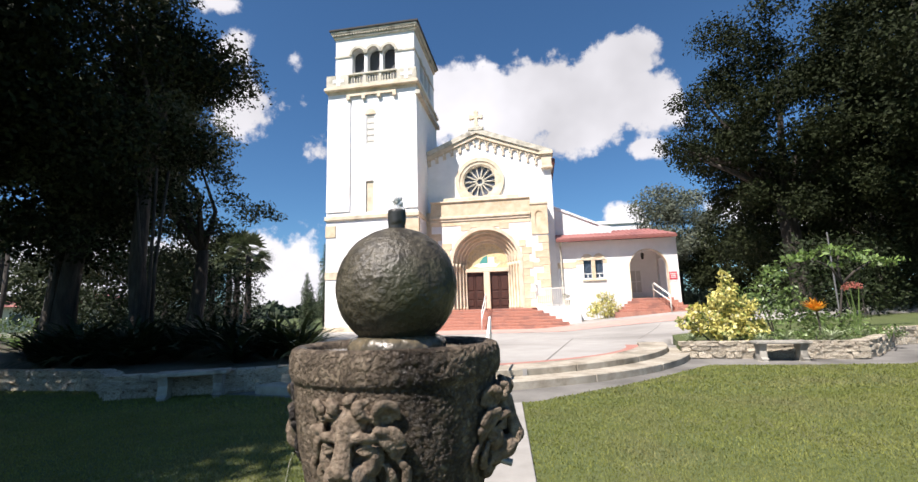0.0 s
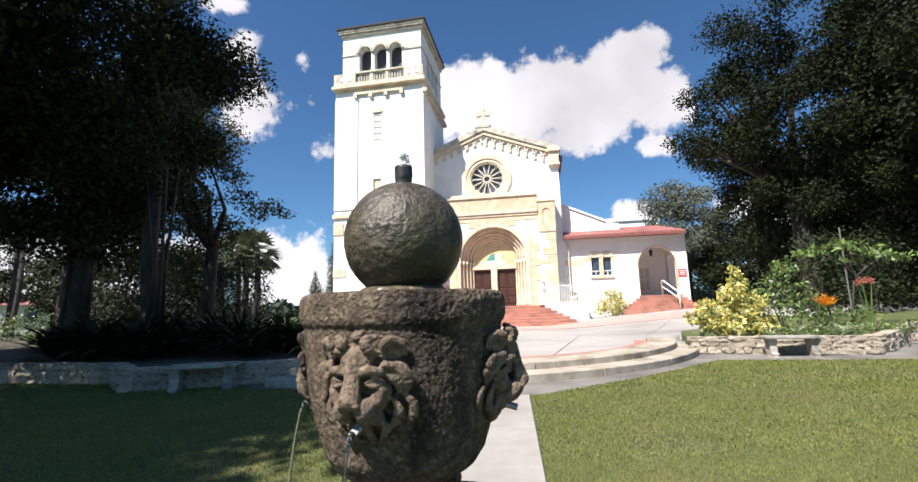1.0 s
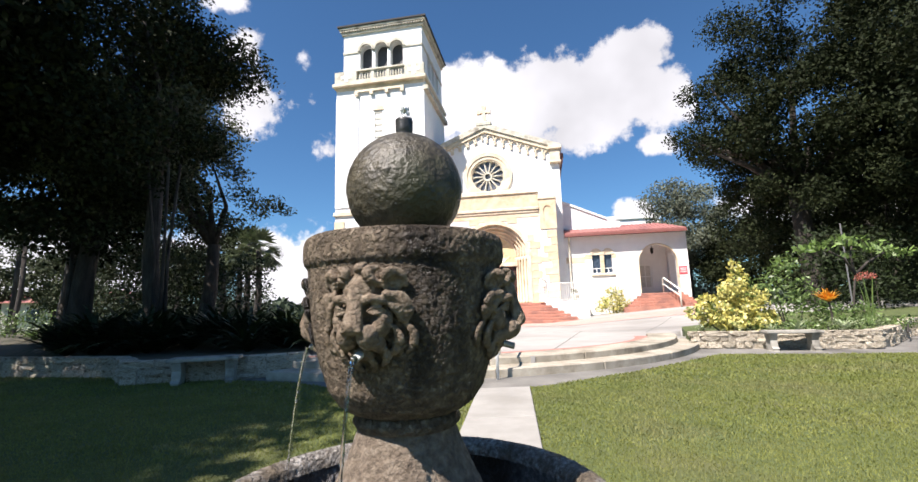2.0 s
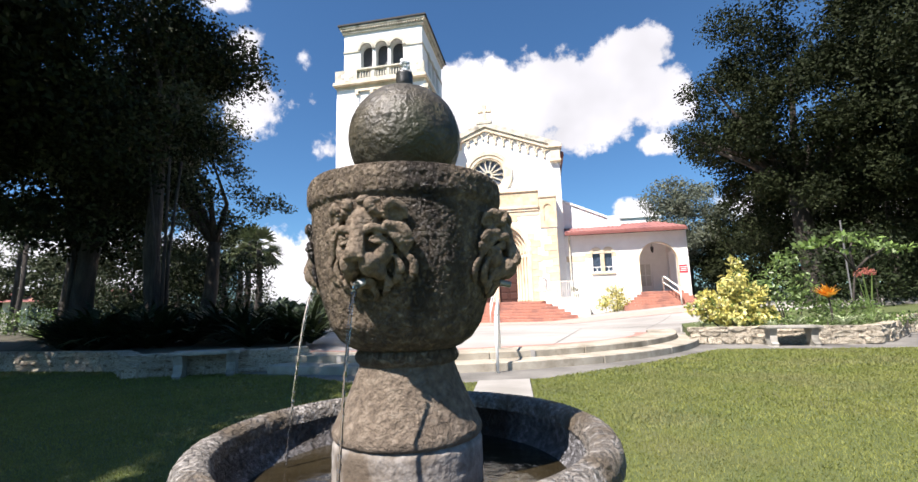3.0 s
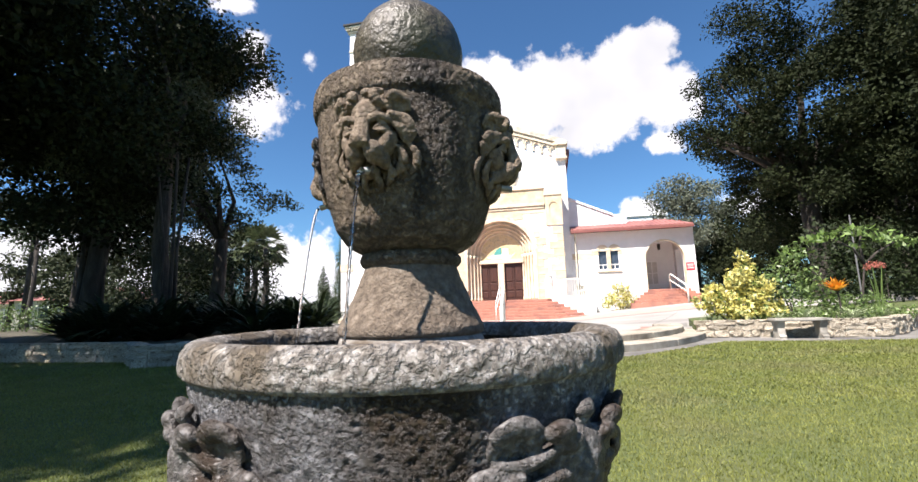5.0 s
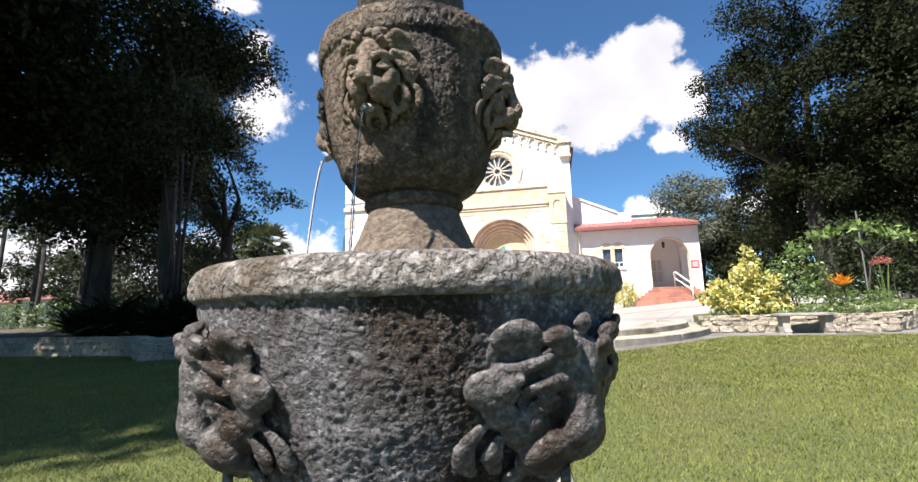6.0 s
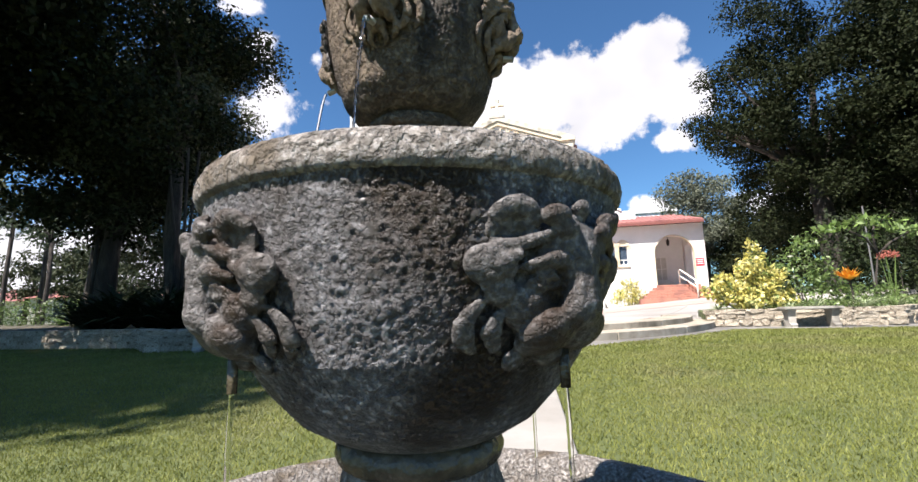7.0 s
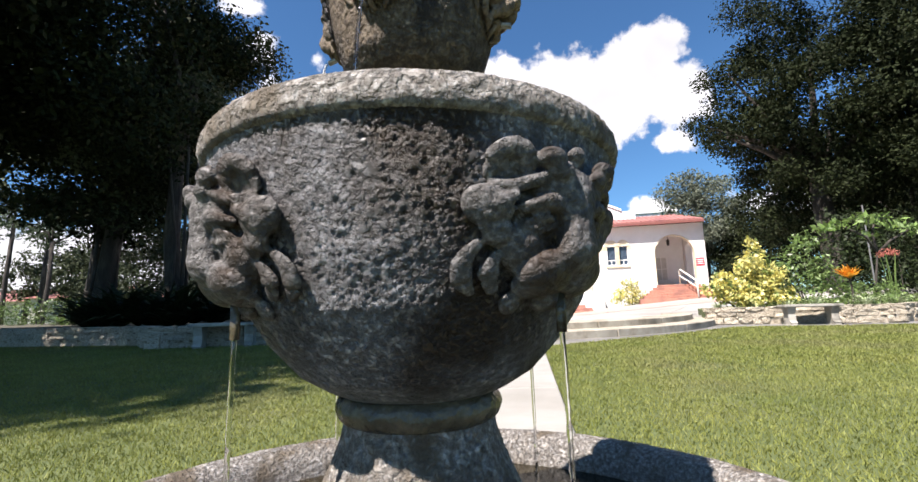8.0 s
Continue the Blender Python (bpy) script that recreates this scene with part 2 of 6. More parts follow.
M["coral"] = surface("coral_red_flowers", [(0.36, 0.10, 0.075), (0.46, 0.17, 0.125)], 9, 0.7, 0, island=0.3, trans=0.2)
M["pale_blade"] = surface("pale_striped_blades", [(0.26, 0.32, 0.17), (0.44, 0.48, 0.32)], 6, 0.5, 0, island=0.3, trans=0.2)
M["grey_leaf"] = surface("grey_green_small_leaves", [(0.075, 0.090, 0.060), (0.135, 0.150, 0.105)], 0.8, 0.6, 0, island=0.4, trans=0.15, spec=0.25)
# darker copy of the oak leaves: shade within the crowns put into the colour
M["shade_leaf"] = surface("shade_dark_oak_leaves", [(0.010, 0.015, 0.006), (0.022, 0.028, 0.010)], 0.7, 0.7, 0, island=0.35, trans=0.08, spec=0.1)
# near-black leaves for undergrowth; the tree shade is part of this colour
M["shade_dark_leaf"] = surface("shade_dark_fern_leaves", [(0.012, 0.020, 0.007), (0.028, 0.040, 0.014)], 3, 0.6, 0, island=0.4, trans=0.1, spec=0.2)
M["far_green"] = surface("distant_woods", [(0.030, 0.045, 0.025), (0.060, 0.080, 0.045)], 0.15, 0.9, 0.5, 0.5, island=0.3)
M["house_wall"] = surface("cream_house_wall", [(0.60, 0.57, 0.50), (0.70, 0.67, 0.60)], 1, 0.9, 0.1)
M["ball"] = surface("wet_mossy_stone", [(0.018, 0.015, 0.009), (0.050, 0.042, 0.026), (0.095, 0.082, 0.055)], 60, 0.46, 0.7, 130, stain=(0.036, 0.036, 0.015), stain_scale=11, stain_range=(0.48, 0.62), bump_dist=0.006)
M["cast"] = surface("brown_cast_stone", [(0.028, 0.021, 0.014), (0.135, 0.102, 0.070), (0.32, 0.26, 0.185)], 75, 0.7, 0.9, 130, stain=(0.020, 0.015, 0.010), stain_scale=9.0, stain_range=(0.49, 0.62), stain_rough=0.35, bump_dist=0.007, sharp=0.6, streak=0.14, flaky=True, spec=0.3)
M["cast_stem"] = surface("stained_brown_stone", [(0.055, 0.040, 0.027), (0.14, 0.108, 0.077), (0.25, 0.205, 0.155)], 80, 0.85, 0.6, 170, stain=(0.24, 0.24, 0.25), stain_scale=12.0, stain_range=(0.58, 0.66), bump_dist=0.005, sharp=0.5, flaky=True)
M["cast_base"] = surface("pale_stem_foot_stone", [(0.12, 0.105, 0.09), (0.25, 0.23, 0.205), (0.36, 0.34, 0.31)], 70, 0.85, 0.6, 150, stain=(0.10, 0.078, 0.055), stain_scale=14.0, stain_range=(0.52, 0.64), bump_dist=0.004, sharp=0.5)
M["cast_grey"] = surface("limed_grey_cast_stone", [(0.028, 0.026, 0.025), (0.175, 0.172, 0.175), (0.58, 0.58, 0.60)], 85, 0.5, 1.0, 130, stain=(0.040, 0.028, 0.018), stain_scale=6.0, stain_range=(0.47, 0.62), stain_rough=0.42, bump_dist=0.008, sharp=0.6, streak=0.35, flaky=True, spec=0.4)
M["cast_rim"] = surface("sunbleached_grey_stone", [(0.06, 0.05, 0.04), (0.225, 0.205, 0.178), (0.50, 0.485, 0.46)], 120, 0.8, 0.9, 85, stain=(0.125, 0.098, 0.066), stain_scale=14.0, stain_range=(0.48, 0.64), bump_dist=0.009, sharp=0.45, streak=0.3, flaky=True)
M["cast_carved"] = surface("carved_brown_stone", [(0.035, 0.025, 0.016), (0.155, 0.115, 0.078), (0.29, 0.235, 0.17)], 100, 0.75, 0.6, 120, stain=(0.015, 0.012, 0.010), stain_scale=12.0, stain_range=(0.50, 0.60), stain_rough=0.32, bump_dist=0.005, sharp=0.6, streak=0.3, flaky=True, spec=0.4)
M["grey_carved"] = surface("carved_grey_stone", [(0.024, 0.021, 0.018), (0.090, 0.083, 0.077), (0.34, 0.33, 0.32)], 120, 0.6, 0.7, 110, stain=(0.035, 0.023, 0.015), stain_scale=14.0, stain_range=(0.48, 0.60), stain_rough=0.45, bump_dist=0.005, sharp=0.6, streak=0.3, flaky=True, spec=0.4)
# wet basin stone; its darkness also serves as shadow on the lower collar
M["cast_wet_shadow"] = surface("wet_and_shadow_dark_stone", [(0.025, 0.02, 0.013), (0.07, 0.06, 0.04), (0.15, 0.12, 0.075)], 24, 0.25, 0.8, 60, bump_dist=0.008)
M["pipe"] = surface("dark_bronze_pipe", [(0.02, 0.02, 0.018), (0.05, 0.05, 0.045)], 30, 0.35, 0.4, 60)
M["spout"] = surface("grey_pvc_spout", [(0.30, 0.30, 0.28), (0.46, 0.46, 0.44)], 90, 0.45, 0.1)
M["water"] = glassy("clear_water", (0.93, 0.97, 0.95))
M["foam"] = glassy("white_bubbling_water", (0.97, 0.98, 0.98), 0.12)
M["foam"].node_tree.nodes["Principled BSDF"].inputs["Transmission Weight"].default_value = 0.55
M["thread"] = glassy("falling_water", (0.97, 0.98, 0.99), 0.02)
M["thread"].node_tree.nodes["Principled BSDF"].inputs["Transmission Weight"].default_value = 1.0
M["murky"] = surface("murky_basin_water", [(0.014, 0.011, 0.006), (0.030, 0.024, 0.013)], 9, 0.05, 0.5, 30, spec=0.4, bump_dist=0.004)


# ---- mesh helpers ----
def box(bm, x0, x1, y0, y1, z0, z1):
    v = [bm.verts.new(c) for c in ((x0, y0, z0), (x1, y0, z0), (x1, y1, z0), (x0, y1, z0), (x0, y0, z1), (x1, y0, z1), (x1, y1, z1), (x0, y1, z1))]
    for f in ((3, 2, 1, 0), (4, 5, 6, 7), (0, 1, 5, 4), (1, 2, 6, 5), (2, 3, 7, 6), (3, 0, 4, 7)):
        bm.faces.new([v[i] for i in f])


def rounded(bm, width=0.01, segments=1):
    bmesh.ops.bevel(bm, geom=bm.edges[:], offset=width, segments=segments, affect="EDGES", clamp_overlap=True)


def prism(bm, loops, y0, y1):
    """Outlines in x and z, the first the outside and the rest holes, made solid from y0 (front) to y1."""
    flat = [p for loop in loops for p in loop]
    front = [bm.verts.new((x, y0, z)) for x, z in flat]
    back = [bm.verts.new((x, y1, z)) for x, z in flat]
    for tri in tessellate_polygon([[Vector((x, z, 0)) for x, z in loop] for loop in loops]):
        for side in (front, back):
            try:
                bm.faces.new([side[i] for i in tri])
            except ValueError:
                pass
    at = 0
    for loop in loops:
        n = len(loop)
        for i in range(n):
            j = (i + 1) % n
            bm.faces.new((front[at + i], front[at + j], back[at + j], back[at + i]))
        at += n
    bmesh.ops.recalc_face_normals(bm, faces=bm.faces[:])


def arch(cx, half, bottom, spring, n=14):
    """An outline with a round head, from the bottom left, clockwise."""
    pts = [(cx - half, bottom)]
    pts += [(cx - half * math.cos(math.pi * i / n), spring + half * math.sin(math.pi * i / n)) for i in range(n + 1)]
    return pts + [(cx + half, bottom)]


def circle(cx, cz, r, n=32):
    return [(cx + r * math.cos(2 * math.pi * i / n), cz + r * math.sin(2 * math.pi * i / n)) for i in range(n)]


def tube(bm, pts, radii, n=8, caps=True):
    """A round bar along points."""
    rings = []
    for i, p in enumerate(pts):
        p = Vector(p)
        a, b = Vector(pts[max(i - 1, 0)]), Vector(pts[min(i + 1, len(pts) - 1)])
        d = (b - a).normalized()
        s = d.cross(Vector((0.31, 0.95, 0.05)) if abs(d.z) > 0.9 else Vector((0, 0, 1))).normalized()
        w = d.cross(s)
        r = radii[i] if isinstance(radii, (list, tuple)) else radii
        rings.append([bm.verts.new(p + (s * math.cos(2 * math.pi * k / n) + w * math.sin(2 * math.pi * k / n)) * r) for k in range(n)])
    for a, b in zip(rings, rings[1:]):
        for k in range(n):
            bm.faces.new((a[k], a[(k + 1) % n], b[(k + 1) % n], b[k]))
    if caps:
        bm.faces.new(rings[0][::-1])
        bm.faces.new(rings[-1])


def to_mesh(name, bm, material, smooth=False):
    me = bpy.data.meshes.new(name)
    bm.to_mesh(me)
    bm.free()
    me.materials.append(material)
    if smooth:
        me.polygons.foreach_set("use_smooth", [True] * len(me.polygons))
    return me


def part(name, bm, material, parent=None, label="", smooth=False):
    ob = new(name, to_mesh(name, bm, material, smooth))
    if parent is not None:
        ob.parent = parent
    if label:
        ob["label"] = label
    return ob


def piece(name, mesh, parent, matrix):
    ob = new(name, mesh)
    ob.parent = parent
    ob.matrix_local = matrix
    return ob


def thing(name, m, label, category, group=""):
    ob = new(name)
    ob.empty_display_size = 0.1
    ob.matrix_world = m
    return tagged(ob, label, category, group)


def solid(name, boxes, material, parent=None, label="", bevel=0.0):
    bm = bmesh.new()
    for b in boxes:
        box(bm, *b)
    if bevel:
        rounded(bm, bevel)
    return part(name, bm, material, parent, label)


def arrays(name, verts, faces_n, material, parent=None, smooth=False, label=""):
    """A mesh of loose faces with faces_n corners each, from an array of corners."""
    count = len(verts) // faces_n
    me = bpy.data.meshes.new(name)
    me.vertices.add(len(verts))
    me.vertices.foreach_set("co", np.asarray(verts, np.float32).ravel())
    me.loops.add(len(verts))
    me.loops.foreach_set("vertex_index", np.arange(len(verts), dtype=np.int32))
    me.polygons.add(count)
    me.polygons.foreach_set("loop_start", np.arange(0, len(verts), faces_n, dtype=np.int32))
    me.polygons.foreach_set("loop_total", np.full(count, faces_n, np.int32))
    me.update(calc_edges=True)
    me.materials.append(material)
    ob = new(name, me)
    if parent is not None:
        ob.parent = parent
    if label:
        ob["label"] = label
    return ob


rng = np.random.default_rng(7)


def leaves(centres, size, aspect=0.5, droop=0.0):
    """Bent-free leaf quads (diamonds) at random turns round the given places: corners for arrays()."""
    n = len(centres)
    d = rng.normal(size=(n, 3))
    d[:, 2] -= droop
    d /= np.linalg.norm(d, axis=1)[:, None]
    e = np.cross(d, rng.normal(size=(n, 3)))
    e /= np.linalg.norm(e, axis=1)[:, None]
    s = (size * rng.uniform(0.6, 1.4, n))[:, None]
    c = np.asarray(centres)
    q = np.stack([c - d * s * 0.5, c + e * s * aspect * 0.5, c + d * s * 0.5, c - e * s * aspect * 0.5], 1)
    return q.reshape(-1, 3)


def clump_points(blobs, per_volume, shell=0.55):
    """Points in round clumps, denser towards their outside. blobs: x, y, z, radius, flattening."""
    out = []
    for x, y, z, r, flat in blobs:
        n = max(4, int(per_volume * r ** 2))
        d = rng.normal(size=(n, 3))
        d /= np.linalg.norm(d, axis=1)[:, None]
        rad = r * (shell + (1 - shell) * rng.random(n)) * (0.8 + 0.3 * rng.random(n))
        p = d * rad[:, None]
        p[:, 2] *= flat
        out.append(p + (x, y, z))
    return np.concatenate(out)
# ---- ground, lawn, plaza ----
STEP_C, STEP_R = Vector((-0.3, 12.5)), 6.2
PATH_SLOPE = 0.1325


def plaza_height(x, y):
    """The drive falls gently towards the church and climbs towards the side porch."""
    k = min(max((y - 7.0) / 18.0, 0.0), 1.0)
    rise = max(0.0, x - 5.5) * 0.085 * min(1.0, max(0.0, (y - 9) / 12.0))
    return 0.205 + (-0.09 - 0.205) * k + min(rise, 0.75)


def sheet(name, inside, height, x0, x1, y0, y1, step, material):
    """A level grid of ground, kept where inside(x, y) holds."""
    bm = bmesh.new()
    grid = {}

    def vert(i, j):
        if (i, j) not in grid:
            x, y = x0 + i * step, y0 + j * step
            grid[i, j] = bm.verts.new((x, y, height(x, y)))
        return grid[i, j]

    for i in range(int((x1 - x0) / step)):
        for j in range(int((y1 - y0) / step)):
            if inside(x0 + (i + 0.5) * step, y0 + (j + 0.5) * step):
                bm.faces.new((vert(i, j), vert(i + 1, j), vert(i + 1, j + 1), vert(i, j + 1)))
    # a skirt down from the open edges, so that the slab has thickness
    low = {}
    for e in [e for e in bm.edges if e.is_boundary]:
        p, q = e.verts
        for v in (p, q):
            if v not in low:
                low[v] = bm.verts.new(v.co - Vector((0, 0, 0.45)))
        bm.faces.new((p, q, low[q], low[p]))
    bmesh.ops.recalc_face_normals(bm, faces=bm.faces[:])
    return part(name, bm, material, smooth=True)


bm = bmesh.new()
box(bm, -1500, 1500, -1500, 1500, -1.0, -0.35)
tagged(part("ground", bm, M["shade_grass"]), "rough green ground reaching to the horizon", "ground", kind="structure")

bm = bmesh.new()
box(bm, -16, 16, -9, 14, -0.3, -0.012)
tagged(part("walkway", bm, M["walkway"]), "worn grey concrete walk between lawn and steps", "walkway", kind="structure")

# lawn outline: path side, far edge along the walk, right side, left side up to the wall
lawn_edge = [(-14, -8), (14, -8), (14, 10.2), (9.6, 8.4), (7.8, 7.5), (6.25, 7.75), (4.72, 8.15), (3.6, 7.25), (2.6, 6.5), (1.7, 5.95), (1.08, 5.55), (0.2, 5.4),
             (-1.2, 5.6), (-2.3, 6.45), (-3.4, 6.85), (-4.6, 6.75), (-5.4, 7.5), (-7.8, 8.05), (-14, 9.9)]
bm = bmesh.new()
prism(bm, [lawn_edge], 0, 0.25)
for v in bm.verts:
    v.co = Vector((v.co.x, v.co.z, -v.co.y))
bmesh.ops.recalc_face_normals(bm, faces=bm.faces[:])
lawn = tagged(part("lawn", bm, M["lawn"]), "mown sunlit green lawn round the fountain", "lawn", kind="structure")

bm = bmesh.new()
path_x = lambda y: -0.075 + PATH_SLOPE * (y - 0.65)
lengths = [(1.2, 2.62), (2.64, 4.0), (4.02, 5.42)]
garden_path = tagged(new("garden_path"), "pale concrete slab path from fountain to steps", "path", kind="structure")
for a, b in lengths:
    bm = bmesh.new()
    vs = [bm.verts.new((path_x(y) + s * 0.305, y, z)) for z in (-0.05, 0.022) for y, s in ((a, -1), (a, 1), (b, 1), (b, -1))]
    for f in ((3, 2, 1, 0), (4, 5, 6, 7), (0, 1, 5, 4), (1, 2, 6, 5), (2, 3, 7, 6), (3, 0, 4, 7)):
        bm.faces.new([vs[i] for i in f])
    rounded(bm, 0.006)
    part("slab", bm, M["concrete"], garden_path)


def arc_band(bm, r_out, r_in, z0, z1, a0, a1, n=40, top=None):
    """A curved step between two radii round the plaza's centre; angles from straight at the lawn, in degrees."""
    rows_ = []
    for i in range(n + 1):
        a = radians(a0 + (a1 - a0) * i / n)
        row = []
        for r, z in ((r_out, z0), (r_out, z1), (r_in, z1), (r_in, z0)):
            x, y = STEP_C.x + r * math.sin(a), STEP_C.y - r * math.cos(a)
            row.append(bm.verts.new((x, y, z if top is None or z == z0 else plaza_height(x, y) + top)))
        rows_.append(row)
    for a, b in zip(rows_, rows_[1:]):
        for k in range(4):
            bm.faces.new((a[k], a[(k + 1) % 4], b[(k + 1) % 4], b[k]))
    bm.faces.new(rows_[0][::-1])
    bm.faces.new(rows_[-1])
    bmesh.ops.recalc_face_normals(bm, faces=bm.faces[:])


garden_steps = tagged(new("garden_steps"), "two curved lichened concrete steps up to the drive", "steps", kind="structure")
for r, z1 in ((6.2, 0.105), (5.78, 0.21)):
    edges = [-24, -10, 8, 24, 40, 57, 74]
    for a, b in zip(edges, edges[1:]):
        bm = bmesh.new()
        arc_band(bm, r, r - 0.6, -0.2, z1, a + 0.05, b - 0.05, 10)
        rounded(bm, 0.012)
        part("step", bm, M["stepstone"], garden_steps)
bm = bmesh.new()
arc_band(bm, 5.2, 4.9, -0.1, 0.3, -60, 75, 60, 0.006)
tagged(part("brick_band", bm, M["redband"]), "narrow red brick band set in the drive", "paving", kind="structure")


def on_plaza(x, y):
    if (Vector((x, y)) - STEP_C).length < 5.62:
        return True
    return y > (10.4 if x > 0 else 9.5) and not (x > 5.35 and y < 12.5 + (x - 5.2) * 0.25) and x > -30 and not (x < -3.2 and y < 13.5 - (x + 3.2) * 0.2)


plaza = tagged(sheet("plaza", on_plaza, plaza_height, -30, 30, 6.9, 32, 0.3, M["plaza"]), "pale sunlit concrete drive before the church", "drive", kind="structure")
bm = bmesh.new()
for x0, y0, x1, y1, w in ((1.7, 7.9, 4.2, 15.0, 0.014), (-6, 15.2, 12, 14.3, 0.014), (5.6, 13.2, 9.4, 19.5, 0.014)):
    d = Vector((x1 - x0, y1 - y0)).normalized()
    s = Vector((-d.y, d.x)) * w
    n = 14
    prev = None
    for i in range(n + 1):
        x, y = x0 + (x1 - x0) * i / n, y0 + (y1 - y0) * i / n
        cur = [bm.verts.new((x + k * s.x, y + k * s.y, plaza_height(x, y) + 0.004)) for k in (-1, 1)]
        if prev:
            bm.faces.new((prev[0], cur[0], cur[1], prev[1]))
        prev = cur
tagged(part("paving_joint", bm, M["walkway"]), "dark joints between the drive's concrete bays", "paving", kind="structure")

# ---- the church ----
A = math.atan(0.2)
church_pose = Matrix.Translation((31.38 * math.sin(A), 31.38 * math.cos(A), 0)) @ Matrix.Rotation(-A, 4, "Z")
church = thing("church", church_pose, "white stucco mission church with tan stone trim and bell tower", "church")


# pink brick apron and its red border before the steps
bm = bmesh.new()
prev = None
for i in range(31):
    s = -9 + 16.5 * i / 30
    row = []
    for d in (9.6, 8.5, 7.2, 5.8, 4.4):
        w = church_pose @ Vector((s, -d, 0))
        row.append(bm.verts.new((w.x, w.y, plaza_height(w.x, w.y) + 0.012)))
    if prev:
        for k in range(4):
            bm.faces.new((prev[k], row[k], row[k + 1], prev[k + 1]))
    prev = row
tagged(part("pink_apron", bm, M["pinkpave"]), "pink brick paving at the foot of the church steps", "paving", kind="structure")

# tower: the front wall with its openings, then the other sides
TL, TR, TF, TB = -13.95, -7.38, -3.0, 3.4
tower = part("tower_wall", bmesh.new(), M["stucco"], church)
bm = bmesh.new()
slits = [arch(-10.75, 0.3, 12.85, 15.0, 8), [(-11.08, 7.95), (-11.08, 10.15), (-10.52, 10.15), (-10.52, 7.95)]]
prism(bm, [[(TL, -0.4), (TL, 16.95), (TR, 16.95), (TR, -0.4)]] + slits, TF, TF + 0.4)
for b in ((TL, TL + 0.4, TF + 0.4, TB, -0.4, 16.95), (TR - 0.4, TR, TF + 0.4, TB, -0.4, 16.95), (TL + 0.4, TR - 0.4, TB - 0.4, TB, -0.4, 16.95)):
    solid("tower_side_wall", [b], M["stucco"], church)
bm.to_mesh(tower.data)
bm.free()
tower.data.materials.append(M["stucco"])
solid("pilaster", [(TL, TL + 1.72, TF - 0.07, TF - 0.003, 8.05, 16.1)], M["stucco"], church)
solid("pilaster", [(TR - 0.9, TR, TF - 0.07, TF - 0.003, 8.05, 16.1)], M["stucco"], church)
solid("slit_infill", [(-11.06, -10.44, TF + 0.05, TF + 0.12, 12.85, 15.32)], M["lattice"], church)
solid("slit_stone", [(-11.07, -10.53, TF + 0.1, TF + 0.2, 7.95, 10.15)], M["tan_trim"], church)
for i in range(5):
    solid("glazing_bar", [(-11.05, -10.45, TF + 0.025, TF + 0.05, 13.0 + i * 0.45, 13.06 + i * 0.45)], M["weathered"], church)
bm = bmesh.new()
prism(bm, [arch(-10.75, 0.42, 15.0, 15.0, 10), ], TF - 0.05, TF)
part("slit_head", bm, M["tan_trim"], church)
B0, B1 = -13.45, -7.52
belfry = part("belfry_wall", bmesh.new(), M["stucco"], church)
bm = bmesh.new()
heads = [(-11.71, 0.46), (-10.55, 0.46), (-9.4, 0.47)]
prism(bm, [[(B0, 16.95), (B0, 21.1), (B1, 21.1), (B1, 16.95)]] + [arch(c, h, 17.4, 19.72, 12) for c, h in heads], TF + 0.05, TF + 0.6)
for y0 in (TF + 0.6,):
    box(bm, B0, B0 + 0.5, y0, TB - 0.1, 16.95, 21.1)
box(bm, B0 + 0.5, B1 - 0.5, TB - 0.6, TB - 0.1, 16.95, 21.1)
side = bmesh.new()
prism(side, [[(TF + 0.6, 16.95), (TF + 0.6, 21.1), (TB - 0.1, 21.1), (TB - 0.1, 16.95)]] + [arch(c, 0.5, 18.1, 19.6, 10) for c in (-0.9, 0.35, 1.6)], -0.5, 0)
for v in side.verts:
    v.co = Vector((B1 + v.co.y, v.co.x, v.co.z))
side_mesh = bpy.data.meshes.new("tmp")
side.to_mesh(side_mesh)
side.free()
bm.from_mesh(side_mesh)
bpy.data.meshes.remove(side_mesh)
bmesh.ops.recalc_face_normals(bm, faces=bm.faces[:])
bm.to_mesh(belfry.data)
bm.free()
belfry.data.materials.append(M["stucco"])
solid("belfry_screen", [(B0 + 0.55, B1 - 0.55, TF + 0.62, TF + 0.68, 17.2, 20.4)], M["louvre"], church, "dark mesh behind the belfry arches")
solid("belfry_screen", [(B1 - 0.66, B1 - 0.58, TF + 0.8, TB - 0.7, 17.6, 20.4)], M["louvre"], church)
# moulded heads, columns, string courses
for c, h in heads:
    bm = bmesh.new()
    outer, inner = arch(c, h + 0.2, 19.72, 19.72, 14), arch(c, h, 19.72, 19.72, 14)
    prism(bm, [outer[1:-1] + inner[1:-1][::-1]], TF - 0.08, TF + 0.2)
    part("arch_moulding", bm, M["weathered"], church)
for x in (-12.24, -11.13, -9.975, -8.86):
    bm = bmesh.new()
    tube(bm, [(x, TF + 0.12, 18.1), (x, TF + 0.12, 18.25), (x, TF + 0.12, 19.55), (x, TF + 0.12, 19.72)], [0.11, 0.07, 0.065, 0.12], 10)
    part("column", bm, M["weathered"], church, smooth=True)
